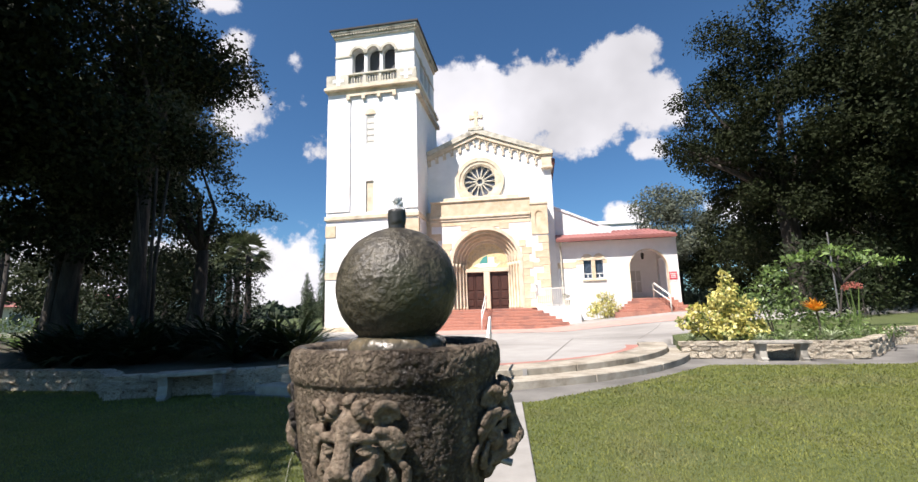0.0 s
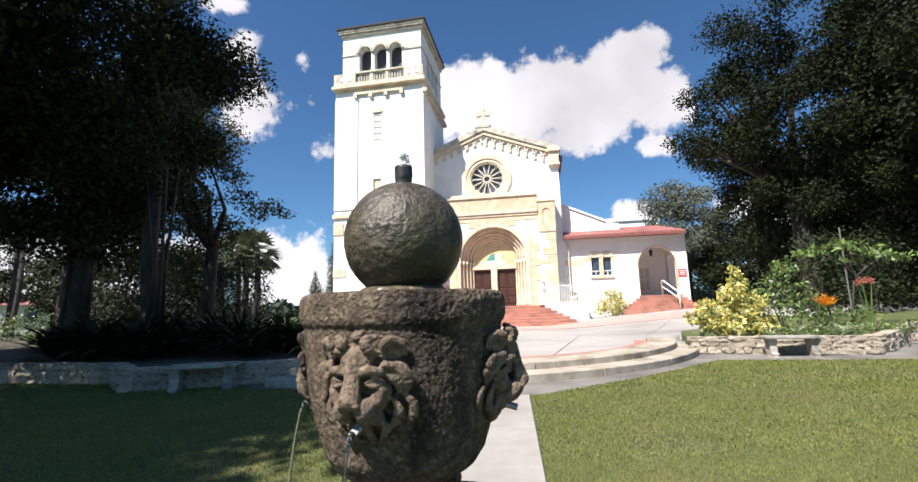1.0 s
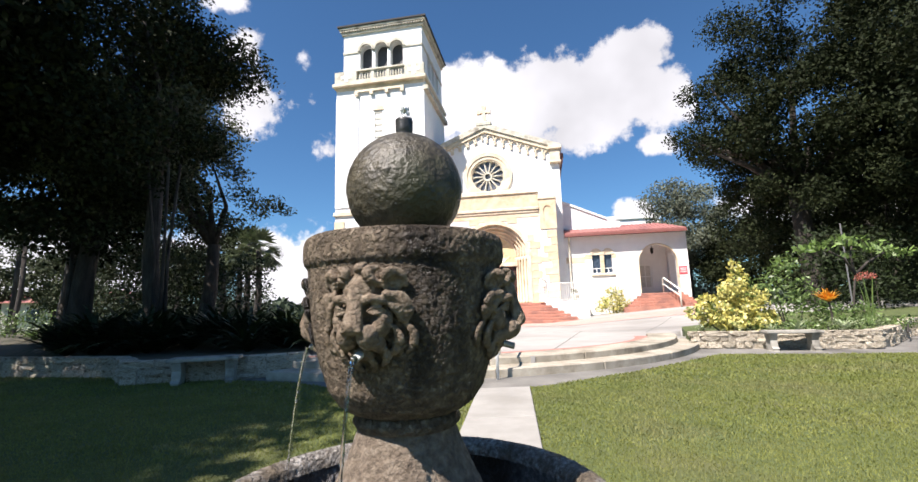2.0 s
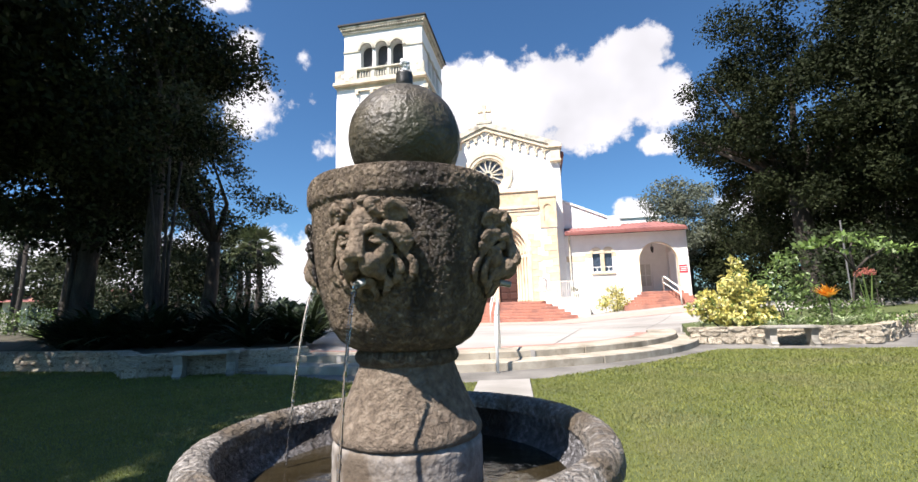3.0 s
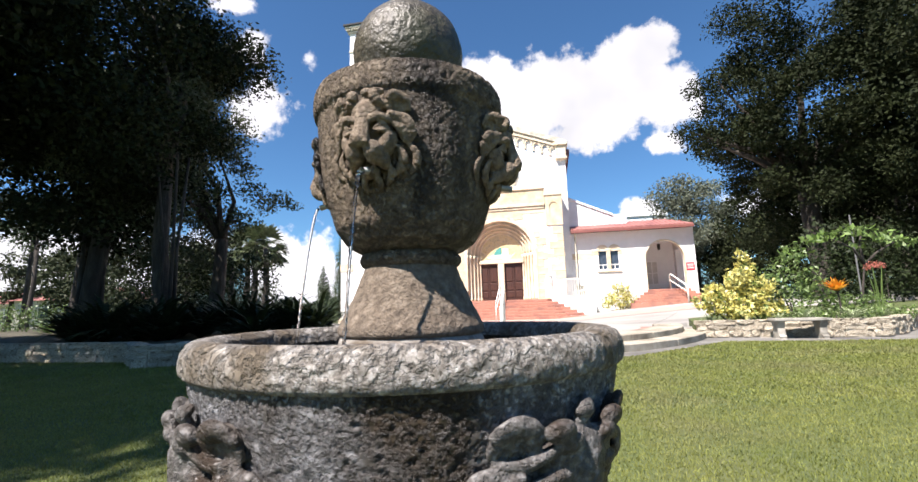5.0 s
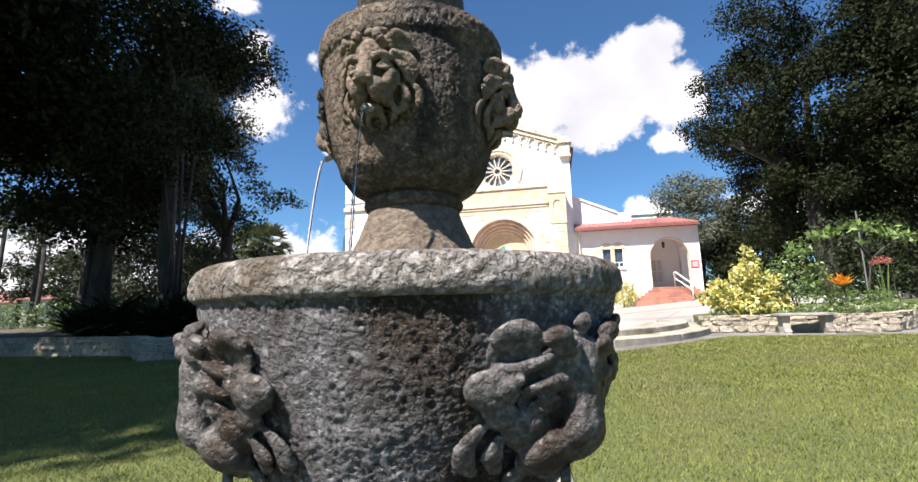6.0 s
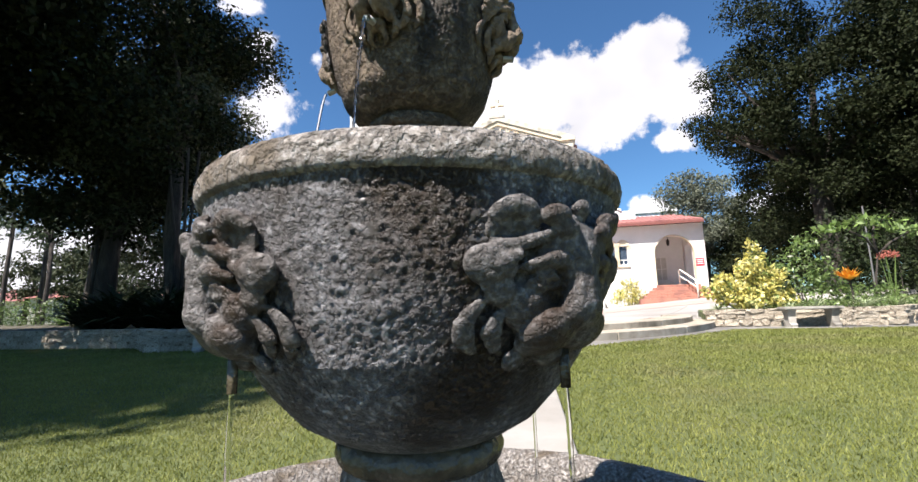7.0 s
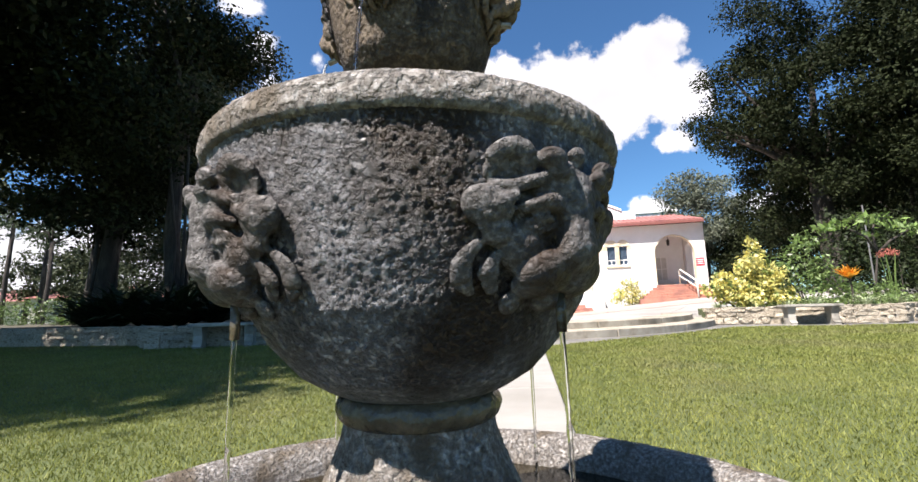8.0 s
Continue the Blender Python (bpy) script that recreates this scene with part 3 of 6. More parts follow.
for a, b in ((B0, -12.2), (-8.9, B1 + 0.03)):
    solid("string_course", [(a - 0.03, b, TF - 0.02, TF + 0.1, 19.6, 19.74)], M["weathered"], church)
solid("string_course", [(B1 - 0.05, B1 + 0.06, TF + 0.1, TB - 0.1, 19.6, 19.74)], M["weathered"], church)
solid("tower_cornice", [(B0 - 0.14, B1 + 0.14, TF - 0.08, TB, 21.1, 21.28), (B0 - 0.3, B1 + 0.3, TF - 0.25, TB + 0.15, 21.42, 21.6)], M["weathered"], church, bevel=0.03)
solid("tower_roof", [(B0 - 0.38, B1 + 0.38, TF - 0.33, TB + 0.23, 21.6, 21.72)], M["dark"], church, "thin dark roof edge")
bm = bmesh.new()
x = B0 - 0.2
while x < B1 + 0.2:
    box(bm, x, x + 0.11, TF - 0.2, TF + 0.05, 21.28, 21.42)
    x += 0.2
y = TF
while y < TB:
    box(bm, B1 - 0.05, B1 + 0.24, y, y + 0.11, 21.28, 21.42)
    y += 0.2
tagged(part("dentil_course", bm, M["weathered"], church), kind="stuff")
# balcony band with crosses and balusters
solid("balcony_band", [(TL - 0.06, -12.35, TF - 0.22, TF + 0.05, 17.2, 18.12), (-8.75, TR + 0.06, TF - 0.22, TF + 0.05, 17.2, 18.12),
                       (-12.35, -8.75, TF - 0.22, TF + 0.05, 17.2, 17.4), (-11.24, -11.02, TF - 0.2, TF + 0.03, 17.4, 18.0), (-10.08, -9.88, TF - 0.2, TF + 0.03, 17.4, 18.0)],
      M["weathered"], church)
solid("balcony_rail", [(-12.36, -8.74, TF - 0.26, TF + 0.06, 18.0, 18.16)], M["weathered"], church, bevel=0.03)
for cx in (-13.1, -8.05):
    solid("cross_panel", [(cx - 0.42, cx + 0.42, TF - 0.245, TF - 0.222, 17.55, 17.8), (cx - 0.14, cx + 0.14, TF - 0.25, TF - 0.223, 17.3, 18.05)], M["stucco"], church)
solid("tower_sill", [(TL - 0.2, TR + 0.2, TF - 0.34, TB + 0.1, 16.95, 17.2)], M["tan_trim"], church, bevel=0.03)
solid("tower_frieze", [(TL - 0.02, TR + 0.02, TF - 0.05, TF - 0.004, 16.72, 16.95), (-12.5, -8.85, TF - 0.16, TF - 0.05, 16.45, 16.62)]
      + [(-12.5 + i * 1.14, -12.25 + i * 1.14, TF - 0.2, TF - 0.05, 16.2, 16.45) for i in range(4)], M["tan_trim"], church)
solid("tower_sill", [(TR - 0.05, TR + 0.3, TF - 0.2, TB, 16.1, 16.4)], M["weathered"], church)
baluster = bmesh.new()
tube(baluster, [(0, 0, 0), (0, 0, 0.08), (0, 0, 0.22), (0, 0, 0.36), (0, 0, 0.52), (0, 0, 0.6)], [0.075, 0.05, 0.085, 0.05, 0.05, 0.075], 6)
baluster = to_mesh("baluster", baluster, M["weathered"], True)
for c, h in heads:
    for k in range(5):
        piece("baluster", baluster, church, Matrix.Translation((c - 0.4 + k * 0.2, TF - 0.1, 17.4)))
solid("tower_belt", [(TL - 0.1, TR + 0.1, TF - 0.14, TB, 7.45, 7.75)], M["tan_trim"], church, bevel=0.04)
solid("tower_base_block", [(TL - 0.03, TL + 0.7, TF - 0.05, TF + 0.3, 6.3, 7.1)], M["tan"], church)
solid("tower_base_block", [(TL - 0.03, TL + 0.9, TF - 0.05, TF + 0.3, 3.4, 3.9)], M["tan_trim"], church)
solid("tower_base_block", [(TR - 1.7, TR + 0.03, TF - 0.05, TF + 0.3, 6.3, 7.3)], M["tan"], church)
solid("tower_plinth", [(TL - 0.12, TR + 0.12, TF - 0.15, TB, -0.4, 0.25)], M["tan_trim"], church, bevel=0.04)

# nave gable with the rose window
RX, RZ = -3.5, 10.4
bm = bmesh.new()
prism(bm, [[(-8.7, -0.4), (-8.7, 11.95), (-3.62, 14.0), (1.65, 11.95), (1.65, -0.4)], circle(RX, RZ, 1.22, 40)], 0, 0.6)
part("gable_wall", bm, M["stucco"], church)
solid("nave_side_wall", [(1.1, 1.65, 0.6, 26, -0.4, 11.5), (-8.7, -8.2, 0.6, 26, -0.4, 11.5), (-8.2, 1.1, 25.5, 26, -0.4, 12)], M["stucco"], church)
bm = bmesh.new()
for a, b in (((-9.0, 11.6), (-3.55, 13.85)), ((-3.55, 13.85), (2.0, 11.6))):
    v = [bm.verts.new((x, y, z + k)) for k in (0, 0.25) for x, z, y in ((*a, 0.6), (*b, 0.6), (*b, 26.3), (*a, 26.3))]
    for f in ((3, 2, 1, 0), (4, 5, 6, 7), (0, 1, 5, 4), (1, 2, 6, 5), (2, 3, 7, 6), (3, 0, 4, 7)):
        bm.faces.new([v[i] for i in f])
part("nave_roof", bm, M["rooftile"], church)
for sx, ex in ((-8.75, -3.62), (1.75, -3.62)):
    bm = bmesh.new()
    prism(bm, [[(sx, 11.95), (ex, 14.02), (ex, 14.42), (sx, 12.3)]], -0.3, 0.75)
    part("raking_cornice", bm, M["weathered"], church)
    bm = bmesh.new()
    prism(bm, [[(sx, 11.66), (ex, 13.72), (ex, 14.0), (sx, 11.94)]], -0.2, 0.0)
    part("raking_band", bm, M["tan_trim"], church)
corbel = bmesh.new()
outer, inner = arch(0, 0.29, -0.16, 0, 8), arch(0, 0.19, -0.16, 0, 8)
prism(corbel, [outer + inner[::-1]], -0.12, 0.0)
box(corbel, -0.32, -0.17, -0.1, -0.0, -0.36, -0.15)
corbel = to_mesh("corbel", corbel, M["tan_trim"])
slope = (14.0 - 11.95) / 5.2
for i in range(9):
    for side in (1, -1):
        s = -3.62 + side * (0.42 + i * 0.58)
        if -8.6 < s < 1.1:
            piece("corbel_arch", corbel, church, Matrix.Translation((s, -0.002, 13.45 - slope * abs(s + 3.62))))
solid("gable_kneeler", [(0.95, 1.78, -0.3, 0.9, 10.95, 11.12), (1.0, 1.72, -0.22, 0.8, 11.12, 11.95), (0.9, 1.85, -0.36, 0.95, 11.95, 12.2)], M["tan_trim"], church, bevel=0.03)
solid("gable_kneeler", [(-4.2, -3.05, -0.34, 0.8, 14.2, 14.5), (-3.85, -3.4, -0.1, 0.45, 14.5, 14.74)], M["weathered"], church, bevel=0.05)
bm = bmesh.new()
prism(bm, [[(x - 3.62, z + 14.72) for x, z in ((-0.2, 0), (-0.12, 0.25), (-0.11, 0.62), (-0.28, 0.58), (-0.5, 0.55), (-0.5, 0.87), (-0.28, 0.84), (-0.12, 0.8), (-0.17, 1.12),
                                                (0, 1.22), (0.17, 1.12), (0.12, 0.8), (0.28, 0.84), (0.5, 0.87), (0.5, 0.55), (0.28, 0.58), (0.11, 0.62), (0.12, 0.25), (0.2, 0))]], 0.02, 0.3)
part("cross", bm, M["tan_trim"], church, "weathered stone cross on the gable")


def ring(bm, cx, cz, r0, r1, y0, y1, n=48, turn=0.0, sweep=2 * math.pi):
    closed = sweep > 6.28
    rows_ = []
    for i in range(n if closed else n + 1):
        a = turn + sweep * i / n
        c, s = math.cos(a), math.sin(a)
        rows_.append([bm.verts.new((cx + r * c, y, cz + r * s)) for r, y in ((r0, y0), (r1, y0), (r1, y1), (r0, y1))])
    pairs = list(zip(rows_, rows_[1:])) + ([(rows_[-1], rows_[0])] if closed else [])
    for a, b in pairs:
        for k in range(4):
            bm.faces.new((a[k], a[(k + 1) % 4], b[(k + 1) % 4], b[k]))
    bmesh.ops.recalc_face_normals(bm, faces=bm.faces[:])


rose = part("rose_window", bmesh.new(), M["tan_trim"], church, "round rose window with radiating stone tracery")
bm = bmesh.new()
ring(bm, RX, RZ, 1.50, 1.78, -0.14, 0.02)
ring(bm, RX, RZ, 1.26, 1.52, -0.08, 0.1)
ring(bm, RX, RZ, 1.16, 1.28, -0.03, 0.25)
bm.to_mesh(rose.data)
bm.free()
rose.data.materials.append(M["tan_trim"])
bm = bmesh.new()
ring(bm, RX, RZ, 0.2, 0.33, 0.08, 0.2, 24)
part("hub", bm, M["weathered"], rose)
PETALS = 14
for i in range(PETALS):
    a = 2 * math.pi * i / PETALS
    bm = bmesh.new()
    tube(bm, [(RX + r * math.cos(a), 0.14, RZ + r * math.sin(a)) for r in (0.3, 0.95)], [0.055, 0.06], 6)
    part("spoke", bm, M["weathered"], rose)
    m = a + math.pi / PETALS
    bm = bmesh.new()
    ring(bm, RX + 0.97 * math.cos(m), RZ + 0.97 * math.sin(m), 0.175, 0.285, 0.08, 0.2, 10, m - 1.75, 3.5)
    part("petal_arch", bm, M["weathered"], rose)
bm = bmesh.new()
prism(bm, [circle(RX, RZ, 1.2, 40)], 0.22, 0.26)
part("pane", bm, M["stained"], rose, "dark leaded glass")

# portal block
PF = -1.2
DC = -3.16
bm = bmesh.new()
hole = arch(DC, 2.5, -0.4, 4.3, 24)
prism(bm, [[(-6.9, -0.4), (-6.9, 8.05), (1.15, 8.05), (1.15, -0.4)] + hole[::-1]], PF, -0.003)
part("portal_wall", bm, M["stucco"], church)
solid("portal_frieze", [(-6.92, 0.02, PF - 0.05, -0.003, 7.62, 8.6)], M["tan"], church)
solid("portal_cap", [(-6.95, 0.05, PF - 0.14, -0.003, 8.6, 8.72), (-6.0, -0.7, PF - 0.02, -0.003, 8.72, 8.95)], M["tan_trim"], church, bevel=0.03)
solid("portal_cornice", [(-6.95, 0.03, PF - 0.16, PF - 0.003, 7.42, 7.62), (-6.93, 0.0, PF - 0.09, PF - 0.003, 7.24, 7.42)], M["tan_trim"], church, bevel=0.03)
solid("portal_frieze", [(-6.91, -0.0, PF - 0.03, PF - 0.003, 6.95, 7.22)], M["tan"], church)
bm = bmesh.new()
prism(bm, [[(0.04, 6.05), (0.04, 8.1), (1.17, 8.1), (1.17, 6.05)], arch(0.6, 0.26, 6.5, 7.4, 10)], PF - 0.06, PF - 0.003)
box(bm, 0.34, 0.86, PF - 0.01, PF - 0.002, 6.5, 7.7)
part("niche_panel", bm, M["tan"], church, "tan stone panel with a shallow arched niche")
solid("niche_cap", [(-0.02, 1.22, PF - 0.12, -0.003, 8.1, 8.28)], M["tan_trim"], church, bevel=0.03)
bm = bmesh.new()
prism(bm, [[(-6.95, 6.3), (-6.95, 8.1), (-6.95 - 0.9, 8.1), (-6.95 - 0.9, 6.3)]], PF + 0.5, -0.003)
part("side_pier", bm, M["tan_trim"], church)
# stepped archivolts
orders = [(2.5, 2.26, 0.04), (2.26, 2.05, 0.26), (2.05, 1.84, 0.48), (1.84, 1.64, 0.7), (1.64, 1.46, 0.9)]
for i, (r1, r0, back) in enumerate(orders):
    bm = bmesh.new()
    o, n = arch(DC, r1 + 0.002, 1.05, 4.3 - 0.0 * i, 28), arch(DC, r0, 1.05, 4.3, 28)
    prism(bm, [o + n[::-1]], PF + back - (0.08 if i == 0 else 0), PF + back + 0.6)
    part("archivolt", bm, M["tan_trim"], church)
    bm = bmesh.new()
    pts = [(DC - (r0 + 0.03) * math.cos(math.pi * k / 28), PF + back + 0.0, 4.3 + (r0 + 0.03) * math.sin(math.pi * k / 28)) for k in range(29)]
    tube(bm, pts, 0.055, 6)
    part("roll_moulding", bm, M["tan_trim"], church, smooth=True)
    for sgn in (-1, 1):
        bm = bmesh.new()
        x = DC + sgn * (r0 + 0.05)
        tube(bm, [(x, PF + back, 1.1), (x, PF + back, 1.3), (x, PF + back, 1.36), (x, PF + back, 3.95), (x, PF + back, 4.05), (x, PF + back, 4.3)], [0.12, 0.12, 0.075, 0.07, 0.09, 0.13], 8)
        part("colonnette", bm, M["tan_trim"], church, smooth=True)
bm = bmesh.new()
prism(bm, [arch(DC, 1.5, 3.95, 4.3, 24)], -0.3, -0.2)
tympanum = part("tympanum", bm, M["mosaic"], church, "mosaic lunette over the doors")
bm = bmesh.new()
for pts in ([(-1.0, 0.12), (-0.62, 0.02), (0.62, 0.02), (1.0, 0.4), (0.72, 0.2), (0.45, 0.34), (-0.5, 0.34), (-0.7, 0.26)],):
    prism(bm, [[(DC + x, 4.02 + z) for x, z in pts]], -0.318, -0.303)
box(bm, DC + 0.1, DC + 0.5, -0.322, -0.304, 4.3, 4.75)
part("mosaic_boat", bm, M["whitepaint"], tympanum)
bm = bmesh.new()
prism(bm, [[(DC - 0.55, 4.32), (DC - 0.3, 4.72), (DC + 0.02, 4.86), (DC + 0.04, 4.32)]], -0.32, -0.304)
part("mosaic_robe", bm, M["green_mosaic"], tympanum)
solid("lintel", [(-4.75, -1.6, -0.42, -0.05, 3.7, 3.96)], M["tan_trim"], church, bevel=0.02)
solid("door_post", [(-3.42, -2.98, -0.42, -0.05, 1.15, 3.7)], M["tan_trim"], church, bevel=0.03)
for a, b in ((-4.72, -3.42), (-2.98, -1.68)):
    door = part("church_door", bmesh.new(), M["door"], church, "dark stained panelled oak door, closed")
    bm = bmesh.new()
    box(bm, a, b, -0.2, -0.1, 1.15, 3.7)
    box(bm, (a + b) / 2 - 0.02, (a + b) / 2 + 0.02, -0.24, -0.2, 1.15, 3.7)
    bm.to_mesh(door.data)
    bm.free()
    door.data.materials.append(M["door"])
    for lo in (0, 1):
        for z0, z1 in ((1.35, 1.75), (1.85, 2.35), (2.45, 3.5)):
            x0 = a + 0.1 + lo * (b - a) / 2
            bm = bmesh.new()
            box(bm, x0, x0 + (b - a) / 2 - 0.2, -0.235, -0.2, z0, z1)
            rounded(bm, 0.02)
            part("door_panel", bm, M["door"], door)
# stone quoins round the arch and at the block's corners, one by one
block = {}
for w in (0.45, 0.7, 0.95):
    bm = bmesh.new()
    box(bm, -w / 2, w / 2, -0.028, 0.0, -0.24, 0.24)
    rounded(bm, 0.012)
    block[w] = to_mesh("stone", bm, M["tan"])
for i in range(13):
    z = -0.1 + 0.5 * i + 0.3
    for x, sgn in ((-6.9, 1), (1.15, -1)):
        w = (0.95, 0.7, 0.45)[(i * 2 + (sgn > 0)) % 3]
        if z < 6.6 and not (sgn < 0 and z > 5.9):
            piece("stone", block[w], church, Matrix.Translation((x + sgn * w / 2, PF - 0.003, z)))
for i in range(10):
    z = 1.0 + i * 0.5
    for sgn in (-1, 1):
        h = max(0.0, z + 0.24 - 4.3)
        edge = math.sqrt(max(2.52 ** 2 - max(0.0, z - 0.2 - 4.3) ** 2, 0.02))
        w = (0.45, 0.7)[(i + (sgn > 0)) % 2]
        if z - 0.2 < 6.75:
            piece("stone", block[w], church, Matrix.Translation((DC + sgn * (edge + w / 2), PF - 0.004, z)))
for i in range(5):
    piece("stone", block[0.7], church, Matrix.Translation((DC - 1.3 + i * 0.66, PF - 0.0045, 6.98 if i in (1, 2, 3) else 6.8)))
solid("tan_belt", [(-6.92, -5.75, PF - 0.02, PF - 0.003, 3.85, 4.15)], M["tan"], church)
solid("tan_belt", [(-0.55, 1.17, PF - 0.02, PF - 0.003, 3.85, 4.15)], M["tan"], church)
solid("wall_lantern", [(0.0, 0.16, PF - 0.18, PF - 0.003, 2.2, 2.65), (-0.03, 0.19, PF - 0.22, PF - 0.003, 2.65, 2.72), (0.06, 0.1, PF - 0.1, PF - 0.003, 1.8, 2.2)], M["ivory"], church)

# entrance steps and plinth
entrance = thing("entrance_steps", church_pose, "broad red brick steps up to the church doors", "steps")
N = 7
for i in range(N):
    z1 = 1.14 - i * 0.176
    d0, d1 = 1.25, 1.85 + i * 0.44
    bm = bmesh.new()
    box(bm, -7.0 - i * 0.34, 0.15 + i * 0.36, -d1, -0.35 if i == 0 else -(d1 - 0.6), z1 - 0.17 if i < N - 1 else -0.4, z1)
    rounded(bm, 0.015)
    part("step", bm, M["brickstep"], entrance)
solid("step_core", [(-6.9, 0.1, -1.8, -0.3, -0.4, 0.95)], M["brickstep"], entrance)
solid("porch_plinth", [(0.16, 2.85, -2.05, -0.003, -0.4, 1.2)], M["stucco"], church, bevel=0.02)
rail = thing("terrace_railing", church_pose, "ivory metal railing on the white terrace wall", "railing")
solid("rail", [(-0.25, 2.8, -2.0, -1.95, 2.32, 2.38), (-0.25, 2.8, -2.0, -1.95, 1.28, 1.32)], M["ivory"], rail)
bm = bmesh.new()
box(bm, -0.016, 0.016, -0.016, 0.016, 0, 1.1)
post = to_mesh("bar", bm, M["ivory"])
for i in range(24):
    piece("bar", post, rail, Matrix.Translation((-0.22 + i * 0.13, -1.975, 1.22)))
hand = thing("centre_handrail", church_pose, "white metal handrail down the church steps", "handrail")
bm = bmesh.new()
tube(bm, [(-3.15, -1.9, 1.14), (-3.15, -1.9, 2.05), (-3.15, -2.05, 2.1), (-3.15, -4.7, 0.95), (-3.15, -4.8, 0.85), (-3.15, -4.8, -0.1)], 0.035, 8)
part("tube", bm, M["whitepaint"], hand, smooth=True)
bm = bmesh.new()
tube(bm, [(-3.15, -1.9, 1.7), (-3.15, -4.8, 0.5)], 0.025, 8)
part("tube", bm, M["whitepaint"], hand, smooth=True)

# side wing with its arch
wing = part("wing_wall", bmesh.new(), M["stucco"], church)
bm = bmesh.new()
wa = arch(7.62, 1.2, 1.55, 3.6, 18)
prism(bm, [[(1.66, -0.3), (1.66, 5.55), (9.5, 5.55), (9.5, -0.3)], wa, [(3.43, 2.98), (3.43, 4.25), (3.95, 4.25), (3.95, 2.98)], [(4.2, 2.98), (4.2, 4.25), (4.72, 4.25), (4.72, 2.98)]], 0.002, 0.45)
back = bmesh.new()
prism(back, [[(5.0, -0.3), (5.0, 5.55), (9.5, 5.55), (9.5, -0.3)], [(7.05, 1.56), (7.05, 3.75), (7.95, 3.75), (7.95, 1.56)]], 3.4, 3.8)
part("wing_back_wall", back, M["stucco"], church)
porch_door = part("porch_door", bmesh.new(), M["whitepaint"], church, "white glazed door at the back of the porch")
fit_ = bmesh.new()
for b in ((7.05, 7.15, 3.45, 3.52, 1.56, 3.75), (7.85, 7.95, 3.45, 3.52, 1.56, 3.75), (7.15, 7.85, 3.45, 3.52, 3.63, 3.75), (7.15, 7.85, 3.45, 3.52, 1.56, 2.05), (7.47, 7.53, 3.45, 3.52, 2.05, 3.63), (7.15, 7.47, 3.46, 3.51, 2.8, 2.86), (7.53, 7.85, 3.46, 3.51, 2.8, 2.86)):
    box(fit_, *b)
fit_.to_mesh(porch_door.data)
fit_.free()
porch_door.data.materials.append(M["whitepaint"])
# opaque pale pane: daylight coming through the glass, put into its colour
solid("pane", [(7.15, 7.85, 3.475, 3.495, 2.05, 3.63)], M["lattice"], porch_door)
lantern = part("porch_lantern", bmesh.new(), M["dark"], church, "small dark hanging lantern in the porch arch")
fit_ = bmesh.new()
tube(fit_, [(7.62, 1.4, 5.37), (7.62, 1.4, 4.75)], 0.012, 6)
tube(fit_, [(7.62, 1.4, 4.75), (7.62, 1.4, 4.66), (7.62, 1.4, 4.35), (7.62, 1.4, 4.28)], [0.03, 0.11, 0.08, 0.03], 6)
fit_.to_mesh(lantern.data)
fit_.free()
lantern.data.materials.append(M["dark"])
for b in ((9.05, 9.5, 0.45, 1.0, -0.3, 5.55), (9.05, 9.5, 2.9, 3.4, -0.3, 5.55), (9.05, 9.5, 1.0, 2.9, 4.4, 5.55), (9.05, 9.5, 1.0, 2.9, -0.3, 1.5),
          (5.0, 5.4, 0.45, 3.4, -0.3, 5.55), (1.66, 5.0, 3.4, 3.8, -0.3, 5.55)):
    solid("wing_side_wall", [b], M["stucco"], church)
bmesh.ops.recalc_face_normals(bm, faces=bm.faces[:])
bm.to_mesh(wing.data)
bm.free()
wing.data.materials.append(M["stucco"])
solid("wing_floor", [(5.4, 9.05, 0.45, 3.4, 1.3, 1.55)], M["brickstep"], church)
solid("wing_ceiling", [(1.7, 9.4, 0.1, 3.7, 5.36, 5.5)], M["stucco"], church)
bm = bmesh.new()
rows_ = []
for y, z in ((-0.55, 5.6), (1.9, 6.36), (4.35, 5.6)):
    rows_.append([bm.verts.new((x, y, z + k)) for k in (0, 0.16) for x in ((1.66, 9.4) if z < 6 else (1.66, 8.3))])
for a, b in zip(rows_, rows_[1:]):
    for q in ((0, 1, 1, 0), (2, 3, 3, 2)):
        bm.faces.new((a[q[0]], a[q[1]], b[q[2]], b[q[3]]))
for r in (rows_[0], rows_[2]):
    bm.faces.new((r[0], r[1], r[3], r[2]))
bm.faces.new((rows_[0][3], rows_[1][3], rows_[2][3]))
bm.faces.new((rows_[0][1], rows_[1][1], rows_[2][1]))
bm.faces.new((rows_[0][1], rows_[0][3], rows_[1][3], rows_[1][1]))
bm.faces.new((rows_[2][1], rows_[2][3], rows_[1][3], rows_[1][1]))
bmesh.ops.recalc_face_normals(bm, faces=bm.faces[:])
wing_roof = part("wing_roof", bm, M["rooftile"], church, "low red tiled roof over the side wing")
for i in range(25):
    x = 1.8 + i * 0.295
    top = 1.9 if x < 8.3 else 1.9 - (x - 8.3) / 1.1 * 2.45
    bm = bmesh.new()
    tube(bm, [(x, -0.58, 5.76), (x, top, 5.78 + (top + 0.55) * 0.31)], 0.035, 6)
    part("roof_tile", bm, M["rooftile"], wing_roof)
